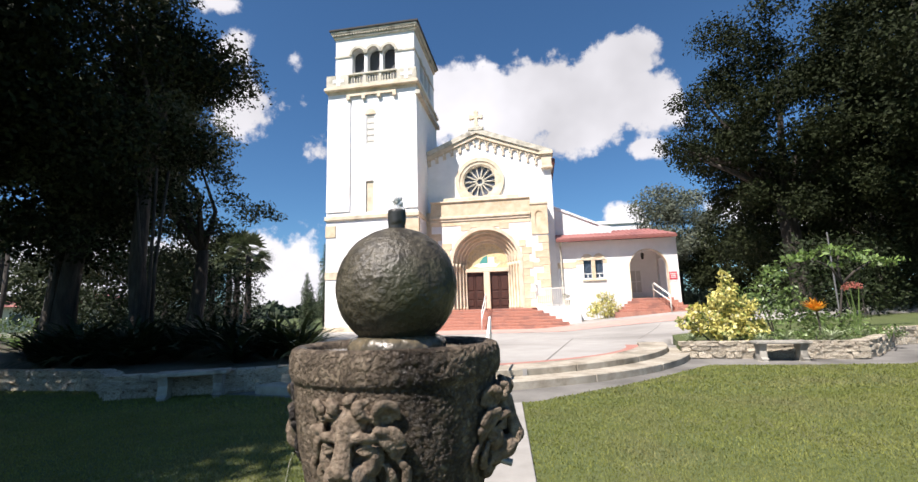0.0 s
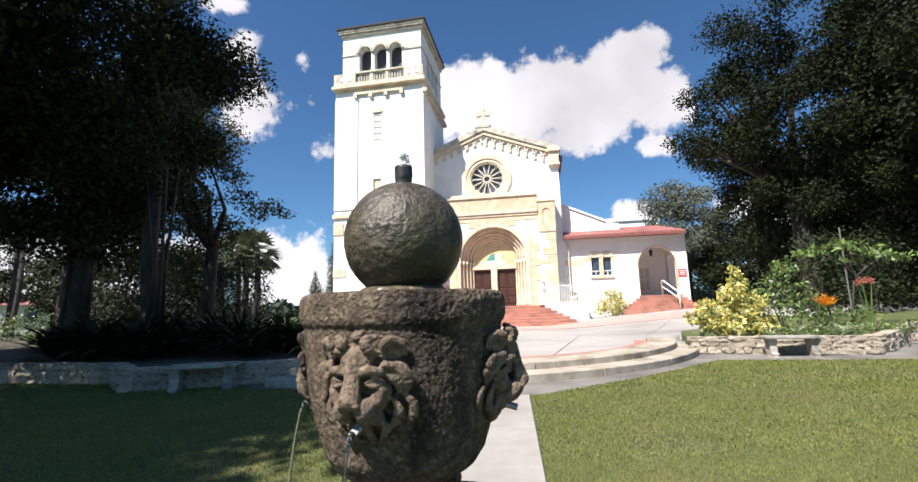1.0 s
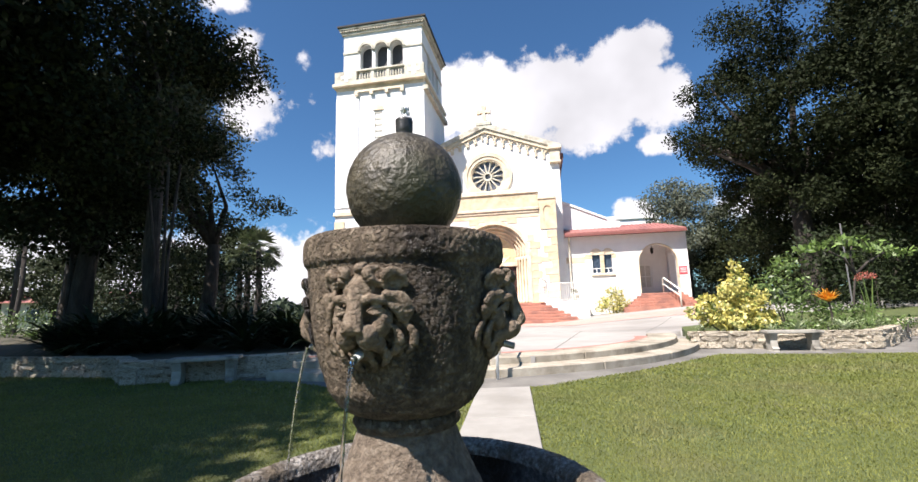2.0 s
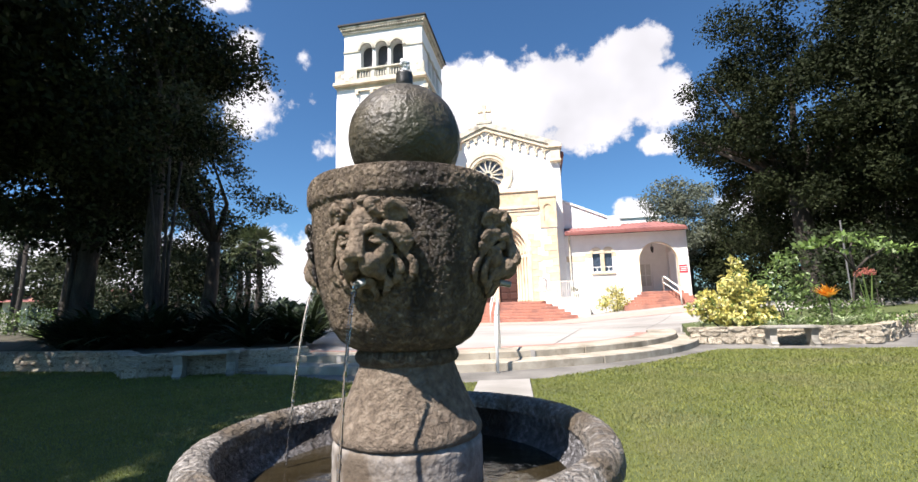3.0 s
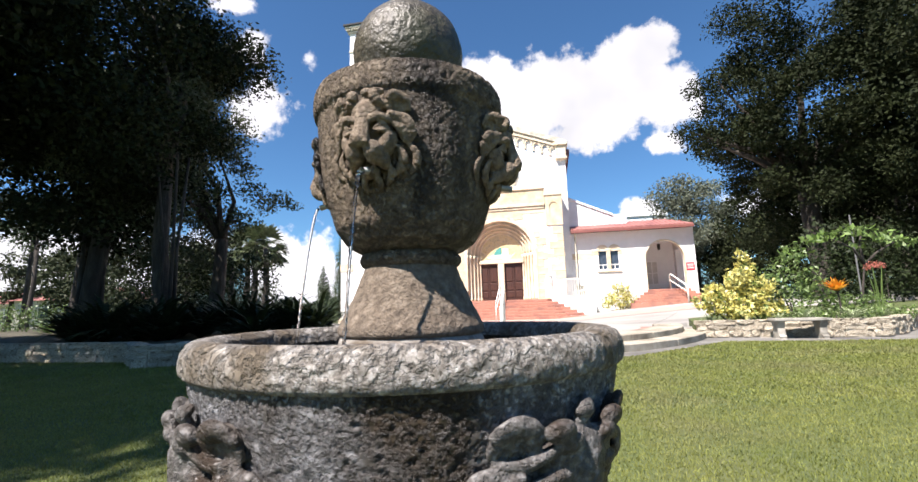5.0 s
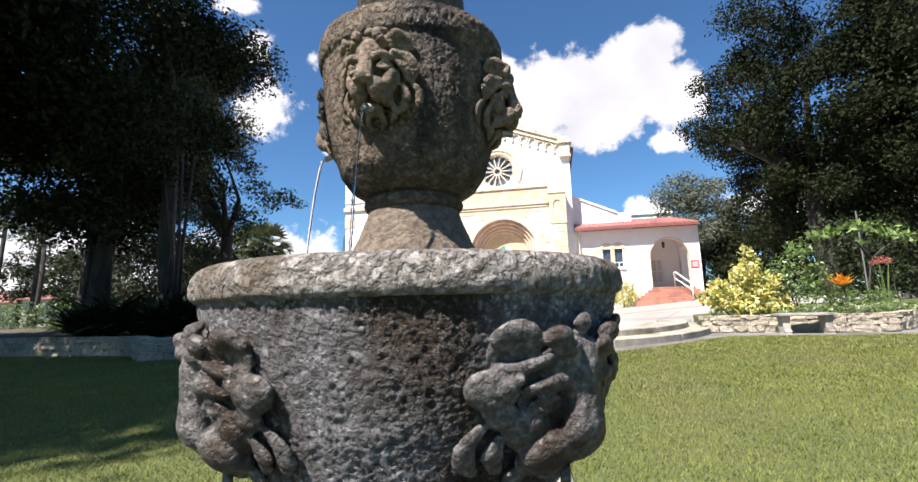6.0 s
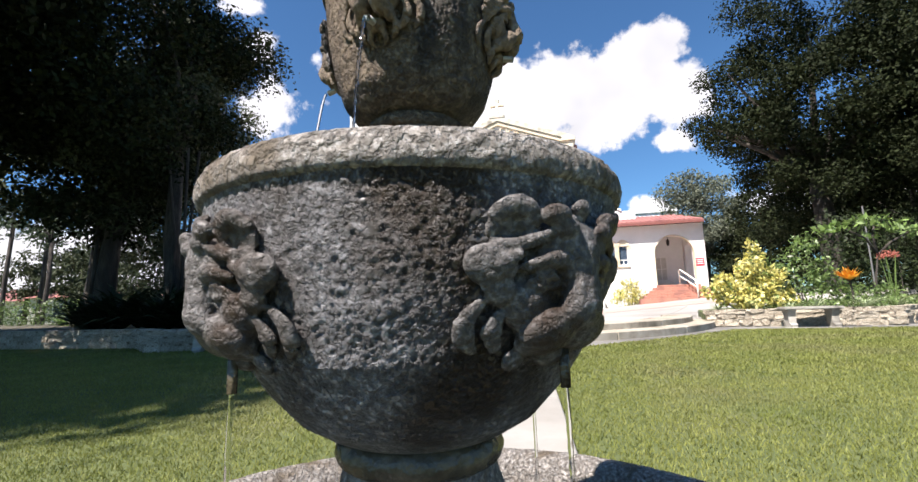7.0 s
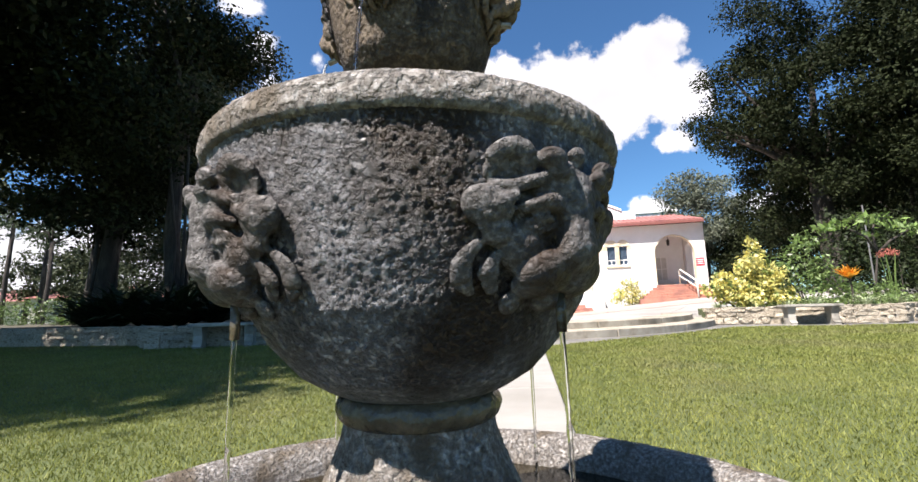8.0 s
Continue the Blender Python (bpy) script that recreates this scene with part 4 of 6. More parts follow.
solid("gutter", [(1.66, 9.42, -0.68, -0.55, 5.5, 5.64)], M["gutter"], church, "dark red gutter")
bm = bmesh.new()
tube(bm, [(1.95, -0.6, 5.55), (1.95, -0.12, 5.2), (1.95, -0.1, 0.4)], 0.06, 8)
part("downpipe", bm, M["weathered"], church, "grey downpipe")
for a, b in ((3.43, 3.95), (4.2, 4.72)):
    win = part("wing_window", bmesh.new(), M["tan_trim"], church, "arched twin window with tan stone surround")
    bm = bmesh.new()
    c = (a + b) / 2
    o, n = arch(c, 0.4, 4.25, 4.28, 12), arch(c, 0.24, 4.25, 4.28, 12)
    prism(bm, [o + n[::-1]], -0.05, 0.05)
    prism(bm, [arch(c, 0.24, 4.25, 4.28, 12)], -0.01, 0.03)
    bm.to_mesh(win.data)
    bm.free()
    win.data.materials.append(M["tan_trim"])
    solid("pane", [(a, b, 0.16, 0.2, 2.98, 4.25)], M["glass"], win)
    solid("glazing_bar", [(a, b, 0.12, 0.16, 3.3, 3.35), (c - 0.02, c + 0.02, 0.12, 0.16, 2.98, 3.35), (a, b, 0.12, 0.16, 2.98, 3.03)], M["whitepaint"], win)
solid("window_sill", [(3.3, 4.86, -0.1, 0.05, 2.82, 2.97)], M["tan_trim"], church, bevel=0.02)
for b in ((2.95, 3.43, -0.02, 0.003, 4.0, 4.3), (3.95, 4.2, -0.03, 0.003, 3.0, 4.3), (4.72, 5.0, -0.02, 0.003, 4.0, 4.3)):
    solid("window_shoulder", [b], M["tan"], church)
solid("tan_belt", [(1.7, 2.95, -0.018, 0.001, 3.75, 4.15)], M["tan"], church)
bm = bmesh.new()
o, n = arch(7.62, 1.26, 1.55, 3.6, 18), arch(7.62, 1.19, 1.55, 3.6, 18)
prism(bm, [o + n[::-1]], -0.02, 0.3)
part("arch_trim", bm, M["tan_trim"], church)
side_steps = thing("side_steps", church_pose, "red brick steps up to the side porch arch", "steps")
for i in range(6):
    z1 = 1.56 - i * 0.17
    bm = bmesh.new()
    box(bm, 6.35 - i * 0.27, 8.95 + i * 0.18, -(0.25 + i * 0.3), 0.2 if i == 0 else -(i * 0.3 - 0.3), z1 - 0.165 if i < 5 else -0.2, z1)
    rounded(bm, 0.012)
    part("step", bm, M["brickstep"], side_steps)
solid("step_core", [(6.3, 8.9, -0.3, 0.2, -0.3, 1.35)], M["brickstep"], side_steps)
hand = thing("side_handrail", church_pose, "white metal handrail on the side porch steps", "handrail")
bm = bmesh.new()
tube(bm, [(7.75, -0.2, 1.55), (7.75, -0.2, 2.45), (7.8, -0.3, 2.5), (8.3, -1.75, 1.7), (8.3, -1.8, 1.6), (8.3, -1.8, 0.7)], 0.045, 8)
part("tube", bm, M["ivory"], hand, smooth=True)
bm = bmesh.new()
tube(bm, [(7.75, -0.25, 2.1), (8.3, -1.8, 1.3)], 0.035, 8)
part("tube", bm, M["ivory"], hand, smooth=True)
sign = thing("wall_sign", church_pose, "small red sign with pale lettering on the white wall", "sign")
solid("board", [(8.87, 9.36, -0.04, -0.001, 2.72, 3.24)], M["sign_red"], sign)
for z, w in ((3.08, 0.4), (2.96, 0.34), (2.84, 0.38)):
    solid("text_bar", [(9.115 - w / 2, 9.115 + w / 2, -0.046, -0.041, z, z + 0.05)], M["whitepaint"], sign)
solid("board", [(8.9, 9.33, -0.03, -0.001, 2.58, 2.68)], M["whitepaint"], sign)
# aisle wall behind the wing, and a far hall
bm = bmesh.new()
prism(bm, [[(1.66, 5.6), (1.66, 8.25), (4.7, 6.85), (5.6, 6.68), (5.6, 5.6)]], 1.0, 1.4)
part("aisle_wall", bm, M["stucco"], church)
bm = bmesh.new()
prism(bm, [[(1.66, 8.25), (1.66, 8.4), (4.7, 7.0), (4.7, 6.85)]], 0.9, 1.6)
part("aisle_coping", bm, M["stucco"], church)
hall = thing("far_hall", church_pose, "white flat-roofed hall behind the church", "building")
solid("wall", [(6.5, 14.0, 24, 36, -0.4, 10.9)], M["stucco"], hall)
solid("roof_edge", [(6.3, 14.2, 23.8, 36.2, 10.9, 11.3)], M["stucco"], hall)
for i in range(5):
    solid("window", [(7.2 + i * 1.35, 8.0 + i * 1.35, 23.92, 23.99, 8.2, 9.2)], M["glass"], hall)
pot = thing("potted_plant", church_pose @ Matrix.Translation((2.1, -1.2, 1.2)), "potted palm on the white church terrace", "potted plant")
bm = bmesh.new()
tube(bm, [(0, 0, 0), (0, 0, 0.35), (0, 0, 0.4)], [0.16, 0.24, 0.26], 12)
part("pot", bm, M["weathered"], pot, smooth=True)
# ---- the fountain ----
FX, FY = -0.079, 0.668
fountain = thing("fountain", pose(FX, FY, 0), "tiered cast stone fountain with carved lion heads and running water", "fountain")


def smooth_profile(pts, n):
    """Points along a profile of (radius, height), evenly by length."""
    p = np.array(pts, float)
    seg = np.linalg.norm(np.diff(p, axis=0), axis=1)
    at = np.concatenate([[0], np.cumsum(seg)])
    t = np.linspace(0, at[-1], n)
    return np.stack([np.interp(t, at, p[:, 0]), np.interp(t, at, p[:, 1])], 1)


def turned(name, profile, rows, n, material, grain=0.0, size=30.0, label="", round_edges=2, parent=None, flaky=False):
    """A turned form round the fountain's axis, its skin roughened by real relief."""
    p = smooth_profile(profile, rows)
    for _ in range(round_edges):
        p[1:-1] = 0.25 * p[:-2] + 0.5 * p[1:-1] + 0.25 * p[2:]
    bm = bmesh.new()
    rings = []
    for r, z in p:
        ring_ = []
        for k in range(n):
            a = 2 * math.pi * k / n
            c, s = math.cos(a), math.sin(a)
            d = 0.0
            if grain:
                q = Vector((r * c, r * s, z)) * size
                f = noise.fractal(q, 0.7, 2.1, 4)
                d = grain * (f if not flaky else 0.55 - 1.5 * abs(f)) + 0.6 * grain * noise.noise(q * 0.22)
            ring_.append(bm.verts.new(((r + d) * c, (r + d) * s, z + 0.3 * d)))
        rings.append(ring_)
    for a, b in zip(rings, rings[1:]):
        for k in range(n):
            bm.faces.new((a[k], a[(k + 1) % n], b[(k + 1) % n], b[k]))
    bmesh.ops.recalc_face_normals(bm, faces=bm.faces[:])
    return part(name, bm, material, parent or fountain, label, True)


def radius_at(profile, z):
    """The outer radius of a bowl at a height, from the rising part of its profile."""
    zs, rs = [q[1] for q in profile], [q[0] for q in profile]
    return float(np.interp(z, zs, rs))


def ball_at(bm, c, r, turn=(0, 0, 0)):
    """An egg-shaped lump of a carving: its centre, half sizes and turn."""
    m = Matrix.Translation(c) @ Euler(turn).to_matrix().to_4x4() @ Matrix.Diagonal((*r, 1))
    bmesh.ops.create_icosphere(bm, subdivisions=3, radius=1.0, matrix=m)


def lock(bm, pts, radii):
    """A curl of the mane: a swelling bar along points, with round ends."""
    fine, rr = [], []
    n = len(pts) - 1
    for k in range(n * 4 + 1):
        i, f = min(k // 4, n - 1), (k - 4 * min(k // 4, n - 1)) / 4
        fine.append(Vector(pts[i]).lerp(Vector(pts[i + 1]), f))
        rr.append(radii[i] + (radii[i + 1] - radii[i]) * f)
    for _ in range(2):
        fine = [fine[0]] + [(fine[k - 1] + 2 * fine[k] + fine[k + 1]) / 4 for k in range(1, len(fine) - 1)] + [fine[-1]]
    tube(bm, fine, rr, 10)
    for p, r in ((fine[0], rr[0]), (fine[-1], rr[-1])):
        bmesh.ops.create_icosphere(bm, subdivisions=2, radius=r * 1.02, matrix=Matrix.Translation(p))


def lion_face(bm, slim):
    """A lion's mask about 0.2 m high: x across, y out of the wall, z up. slim: the longer, narrower face of the upper tier."""
    if slim:
        ball_at(bm, (0, 0.004, 0.01), (0.052, 0.024, 0.078))
        ball_at(bm, (0, 0.020, 0.048), (0.034, 0.022, 0.032))
        lock(bm, [(0, 0.030, 0.052), (0, 0.044, 0.015), (0, 0.058, -0.022)], [0.017, 0.014, 0.018])
        ball_at(bm, (0, 0.062, -0.022), (0.017, 0.014, 0.012))
    else:
        ball_at(bm, (0, 0.006, 0.0), (0.060, 0.032, 0.080))
        ball_at(bm, (0, 0.022, 0.044), (0.044, 0.026, 0.034))
        lock(bm, [(0, 0.030, 0.040), (0, 0.044, 0.010), (0, 0.054, -0.026)], [0.024, 0.019, 0.024])
        ball_at(bm, (0, 0.058, -0.032), (0.022, 0.018, 0.014))
    ball_at(bm, (0, 0.018, -0.078), (0.024, 0.018, 0.014))
    lock(bm, [(0, 0.016, 0.078), (0, 0.026, 0.094), (0.008, 0.014, 0.102)], [0.009, 0.011, 0.006])
    for k in (-1, 1):
        m = 0.75 if slim else 1.0
        ball_at(bm, (k * 0.020, 0.040, -0.044), (0.024 * m, 0.026, 0.026), (0.3, 0, k * 0.2))
        ball_at(bm, (k * 0.034, 0.026, -0.058), (0.016 * m, 0.020, 0.018), (0.2, 0, k * 0.4))
        ball_at(bm, (k * 0.012, 0.066, -0.030), (0.007, 0.006, 0.006))
        # brow, eye with its lids, cheek
        lock(bm, [(k * 0.012, 0.038, 0.026), (k * 0.030, 0.042, 0.033), (k * 0.050, 0.030, 0.025)], [0.008, 0.010, 0.007])
        ball_at(bm, (k * 0.034, 0.033, 0.009), (0.0105, 0.0085, 0.0085))
        lock(bm, [(k * 0.020, 0.037, 0.008), (k * 0.034, 0.042, 0.0175), (k * 0.049, 0.032, 0.010)], [0.0028, 0.0036, 0.0028])
        lock(bm, [(k * 0.020, 0.037, 0.006), (k * 0.034, 0.041, -0.0005), (k * 0.049, 0.032, 0.007)], [0.0028, 0.0036, 0.0028])
        ball_at(bm, (k * 0.042, 0.018, -0.020), (0.024 * m, 0.024, 0.032), (0, k * 0.4, 0))
        if slim:
            # a cupped ear and the tufts of hair beside the forehead
            ball_at(bm, (k * 0.066, 0.010, 0.066), (0.019, 0.014, 0.022))
            lock(bm, [(k * 0.056, 0.016, 0.044), (k * 0.046, 0.028, 0.066), (k * 0.060, 0.032, 0.088), (k * 0.082, 0.024, 0.080), (k * 0.088, 0.014, 0.058)],
                 [0.006, 0.009, 0.011, 0.009, 0.005])
            lock(bm, [(k * 0.040, 0.020, 0.060), (k * 0.024, 0.036, 0.070), (k * 0.020, 0.034, 0.088), (k * 0.034, 0.026, 0.092)], [0.007, 0.011, 0.011, 0.007])
            # mane: overlapping locks down the side of the face
            lock(bm, [(k * 0.052, 0.030, 0.040), (k * 0.078, 0.032, 0.034), (k * 0.094, 0.024, 0.010), (k * 0.086, 0.016, -0.014)], [0.008, 0.014, 0.014, 0.007])
            lock(bm, [(k * 0.056, 0.028, 0.022), (k * 0.072, 0.032, 0.014), (k * 0.078, 0.024, -0.010)], [0.007, 0.013, 0.007])
            lock(bm, [(k * 0.084, 0.018, -0.018), (k * 0.104, 0.018, -0.036), (k * 0.104, 0.014, -0.062), (k * 0.090, 0.008, -0.078)], [0.005, 0.010, 0.011, 0.005])
            lock(bm, [(k * 0.066, 0.026, -0.026), (k * 0.076, 0.026, -0.048), (k * 0.070, 0.020, -0.070), (k * 0.054, 0.012, -0.082)], [0.005, 0.011, 0.011, 0.005])
            lock(bm, [(k * 0.046, 0.020, -0.070), (k * 0.050, 0.018, -0.088), (k * 0.036, 0.010, -0.102)], [0.006, 0.010, 0.005])
            lock(bm, [(k * 0.014, 0.020, -0.088), (k * 0.022, 0.014, -0.104), (k * 0.012, 0.006, -0.114)], [0.007, 0.008, 0.004])
        else:
            # a domed ear, a tuft over the brow, and a few bold curls down the side of the face
            ball_at(bm, (k * 0.064, 0.010, 0.074), (0.018, 0.013, 0.022))
            lock(bm, [(k * 0.050, 0.020, 0.058), (k * 0.049, 0.027, 0.078), (k * 0.062, 0.029, 0.094), (k * 0.077, 0.023, 0.082), (k * 0.080, 0.014, 0.060)], [0.006, 0.009, 0.011, 0.009, 0.005])
            lock(bm, [(k * 0.076, 0.020, 0.050), (k * 0.056, 0.030, 0.048), (k * 0.036, 0.036, 0.060)], [0.006, 0.008, 0.006])
            ball_at(bm, (k * 0.032, 0.036, 0.080), (0.014, 0.014, 0.013))
            ball_at(bm, (k * 0.022, 0.038, 0.066), (0.013, 0.013, 0.011))
            ball_at(bm, (k * 0.080, 0.022, 0.026), (0.021, 0.022, 0.025), (0, k * 0.6, 0))
            lock(bm, [(k * 0.062, 0.034, 0.036), (k * 0.078, 0.040, 0.024), (k * 0.082, 0.030, 0.002)], [0.006, 0.010, 0.006])
            ball_at(bm, (k * 0.070, 0.024, -0.002), (0.014, 0.016, 0.016))
            lock(bm, [(k * 0.086, 0.020, -0.014), (k * 0.099, 0.022, -0.032), (k * 0.098, 0.018, -0.054), (k * 0.088, 0.010, -0.066)], [0.006, 0.010, 0.011, 0.006])
            lock(bm, [(k * 0.070, 0.026, -0.028), (k * 0.076, 0.026, -0.046), (k * 0.068, 0.018, -0.064)], [0.006, 0.011, 0.007])
            ball_at(bm, (k * 0.022, 0.036, -0.048), (0.030, 0.030, 0.026), (0.3, 0, k * 0.2))
            ball_at(bm, (k * 0.046, 0.014, -0.080), (0.012, 0.010, 0.014))


def lion_head(profile, angle, z_mid, wide, high, deep, material, slim, voxel):
    """A lion's head carved on a bowl's flank; angle from straight at the camera, to its right."""
    bm = bmesh.new()
    lion_face(bm, slim)
    mid_r = radius_at(profile, z_mid)
    for v in bm.verts:
        z = z_mid + v.co.z * high
        flat = 1.0 - (0.40 if slim else 0.22) * min(1.0, max(0.0, (abs(v.co.x) - 0.050) / 0.02))  # the mane lies closer to the wall than the face
        r = radius_at(profile, z) + v.co.y * deep * flat - (0.002 if slim else 0.004)
        a = angle + v.co.x * wide / mid_r
        v.co = Vector((r * math.sin(a), -r * math.cos(a), z))
    ob = part("lion_head", bm, material, fountain, "carved stone lion head mask", True)
    melt = ob.modifiers.new("melt", "REMESH")
    melt.mode, melt.voxel_size, melt.use_smooth_shade = "VOXEL", voxel, True
    worn = ob.modifiers.new("worn", "SMOOTH")
    worn.factor, worn.iterations = 0.5, 3
    return ob


# ground pool
turned("pool_rim", [(0.815, -0.05), (0.815, 0.05), (0.80, 0.10), (0.775, 0.122), (0.74, 0.122), (0.715, 0.105), (0.70, 0.07), (0.69, -0.02)], 30, 260, M["cast_rim"], 0.003, 45,
       "wide low pool rim of pale worn stone")
turned("pool_floor", [(0.70, -0.012), (0.3, -0.012), (0.002, -0.012)], 4, 48, M["cast_wet_shadow"])
turned("pool_water", [(0.698, 0.045), (0.4, 0.045), (0.002, 0.045)], 8, 64, M["murky"], label="still dark water in the pool", round_edges=0)
turned("lower_pedestal", [(0.170, -0.01), (0.170, 0.15), (0.166, 0.185), (0.150, 0.222), (0.132, 0.260), (0.118, 0.292), (0.109, 0.318), (0.106, 0.338)], 80, 200, M["cast_rim"], 0.0018, 80)
# the collar's dark stone colour stands for the shadow under the bowl
turned("lower_collar", [(0.103, 0.333), (0.113, 0.339), (0.1185, 0.354), (0.114, 0.367), (0.105, 0.374)], 18, 130, M["cast_wet_shadow"], 0.0012, 40)
BIG = [(0.110, 0.371), (0.128, 0.379), (0.163, 0.400), (0.203, 0.443), (0.232, 0.487), (0.253, 0.540), (0.268, 0.590), (0.280, 0.645), (0.284, 0.666)]
turned("lower_bowl", BIG + [(0.286, 0.669), (0.287, 0.682), (0.280, 0.700), (0.262, 0.703), (0.252, 0.690), (0.245, 0.655), (0.21, 0.622), (0.15, 0.610), (0.02, 0.610)],
       340, 760, M["cast_grey"], 0.0021, 105, "large grey limed stone bowl with a thick lip", 1, flaky=True)
turned("bowl_water", [(0.240, 0.640), (0.15, 0.640), (0.01, 0.640)], 10, 80, M["murky"], label="dark water in the lower bowl", round_edges=0)
turned("bowl_lip", [(0.268, 0.667), (0.284, 0.6655), (0.2915, 0.670), (0.2935, 0.680), (0.2925, 0.693), (0.287, 0.704), (0.276, 0.709), (0.262, 0.708), (0.252, 0.701), (0.247, 0.684)], 50, 480,
       M["cast_rim"], 0.0013, 90, "sunbleached lip of the lower bowl", 2)
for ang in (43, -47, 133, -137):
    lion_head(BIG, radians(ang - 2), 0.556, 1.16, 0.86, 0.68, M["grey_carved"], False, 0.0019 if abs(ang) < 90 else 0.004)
# upper stem: ring, flared foot, collar
turned("stem_base", [(0.104, 0.605), (0.106, 0.62), (0.106, 0.696), (0.101, 0.701)], 34, 160, M["cast_base"], 0.0008, 90)
turned("upper_stem", [(0.094, 0.699), (0.104, 0.702), (0.1065, 0.706), (0.1062, 0.714), (0.100, 0.726), (0.088, 0.750), (0.077, 0.776), (0.070, 0.795), (0.068, 0.803)], 80, 200, M["cast_stem"], 0.0008, 90)
turned("upper_collar", [(0.063, 0.798), (0.072, 0.800), (0.0768, 0.809), (0.073, 0.818), (0.064, 0.823)], 18, 110, M["cast"], 0.0011, 50)
TOP = [(0.066, 0.818), (0.080, 0.823), (0.096, 0.834), (0.110, 0.854), (0.122, 0.893), (0.131, 0.935), (0.136, 0.980), (0.139, 1.018)]
turned("upper_bowl", TOP + [(0.143, 1.0225), (0.1452, 1.030), (0.1452, 1.050), (0.142, 1.059), (0.133, 1.0625), (0.123, 1.058), (0.117, 1.045), (0.09, 1.038), (0.02, 1.038)],
       240, 520, M["cast"], 0.0015, 110, "smaller brown stone bowl with lion masks", 1, flaky=True)
turned("bowl_water", [(0.119, 1.0535), (0.08, 1.054), (0.02, 1.054)], 8, 64, M["murky"], label="water in the upper bowl", round_edges=0)
for ang in (-15.5, 74.5, 164.5, -105.5):
    lion_head(TOP, radians(ang), 0.955, 0.57, 0.58, 0.60, M["cast_carved"], True, 0.0013 if abs(ang) < 140 else 0.003)
turned("ball_seat", [(0.068, 1.036), (0.071, 1.052), (0.070, 1.064), (0.064, 1.071), (0.03, 1.075)], 14, 90, M["cast_wet_shadow"], 0.0015, 50)
BALL_Z, BALL_R = 1.1404, 0.0876
turned("ball", [(BALL_R * math.sin(math.pi * k / 40), BALL_Z - BALL_R * math.cos(math.pi * k / 40)) for k in range(41)], 110, 180, M["ball"], 0.0008, 40, "wet mossy stone ball", 1)
turned("jet_pipe", [(0.0125, 1.220), (0.0125, 1.234), (0.0137, 1.236), (0.0137, 1.255), (0.009, 1.257), (0.009, 1.245)], 18, 24, M["pipe"], 0.0004, 90, "dark top nozzle", 0)
# bubbling head of water
bm = bmesh.new()
drop_rng = random.Random(11)
for k in range(34):
    t = k / 33
    a, rr = drop_rng.uniform(0, 6.28), drop_rng.uniform(0, 0.010 * (1.05 - 0.6 * t))
    m = Matrix.Translation((rr * math.cos(a), rr * math.sin(a), 1.247 + 0.030 * t)) @ Matrix.Diagonal((1, 1, drop_rng.uniform(1.0, 1.9), 1))
    bmesh.ops.create_icosphere(bm, subdivisions=2, radius=drop_rng.uniform(0.0025, 0.0048), matrix=m)
part("jet", bm, M["foam"], fountain, "clear bubbling water at the top nozzle", True)


def stream(start, out, fall, reach, wobble=0.0005, thick=0.0034):
    """A falling thread of water from a lion's mouth; out: the way it leaves."""
    bm = bmesh.new()
    pts, radii = [], []
    n = 70
    r = random.Random(int(abs(start[0]) * 9999))
    for k in range(n + 1):
        t = k / n
        y = reach * t ** 0.62
        pts.append((start[0] + out[0] * y + r.uniform(-1, 1) * wobble * t, start[1] + out[1] * y + r.uniform(-1, 1) * wobble * t, start[2] - fall * t))
        radii.append(thick * (1 - 0.2 * t) * (1 + 0.30 * math.sin(k * 1.9) * t + r.uniform(-0.25, 0.25) * (0.2 + t)))
    tube(bm, pts, radii, 8)
    return part("water_stream", bm, M["thread"], fountain, "thin clear thread of falling water", True)


def spout(start, way, length, radius, material, label):
    bm = bmesh.new()
    a, b = Vector(start) - Vector(way) * 0.02, Vector(start) + Vector(way) * length
    tube(bm, [a, b, b - (b - a) * 0.35], [radius, radius, radius * 0.7], 12)
    part("spout", bm, material, fountain, label, True)


for ang in (-15.5, 74.5, 164.5, -105.5):
    a = radians(ang)
    out = (math.sin(a), -math.cos(a))
    spout((out[0] * 0.146, out[1] * 0.146, 0.909), (*out, -0.25), 0.012, 0.0046, M["spout"], "short pale plastic spout")
    if ang < 0:
        stream((out[0] * 0.162, out[1] * 0.162, 0.906), out, 0.262, 0.040, thick=0.0022)
for ang in (43, -47, 133, -137):
    a = radians(ang)
    out = (math.sin(a), -math.cos(a))
    spout((out[0] * 0.252, out[1] * 0.252, 0.478), (0, 0, -1), 0.022, 0.0055, M["cast_wet_shadow"], "short wet grey pipe under the lion's chin")
    stream((out[0] * 0.252, out[1] * 0.252, 0.460), out, 0.412, 0.004, thick=0.0030)


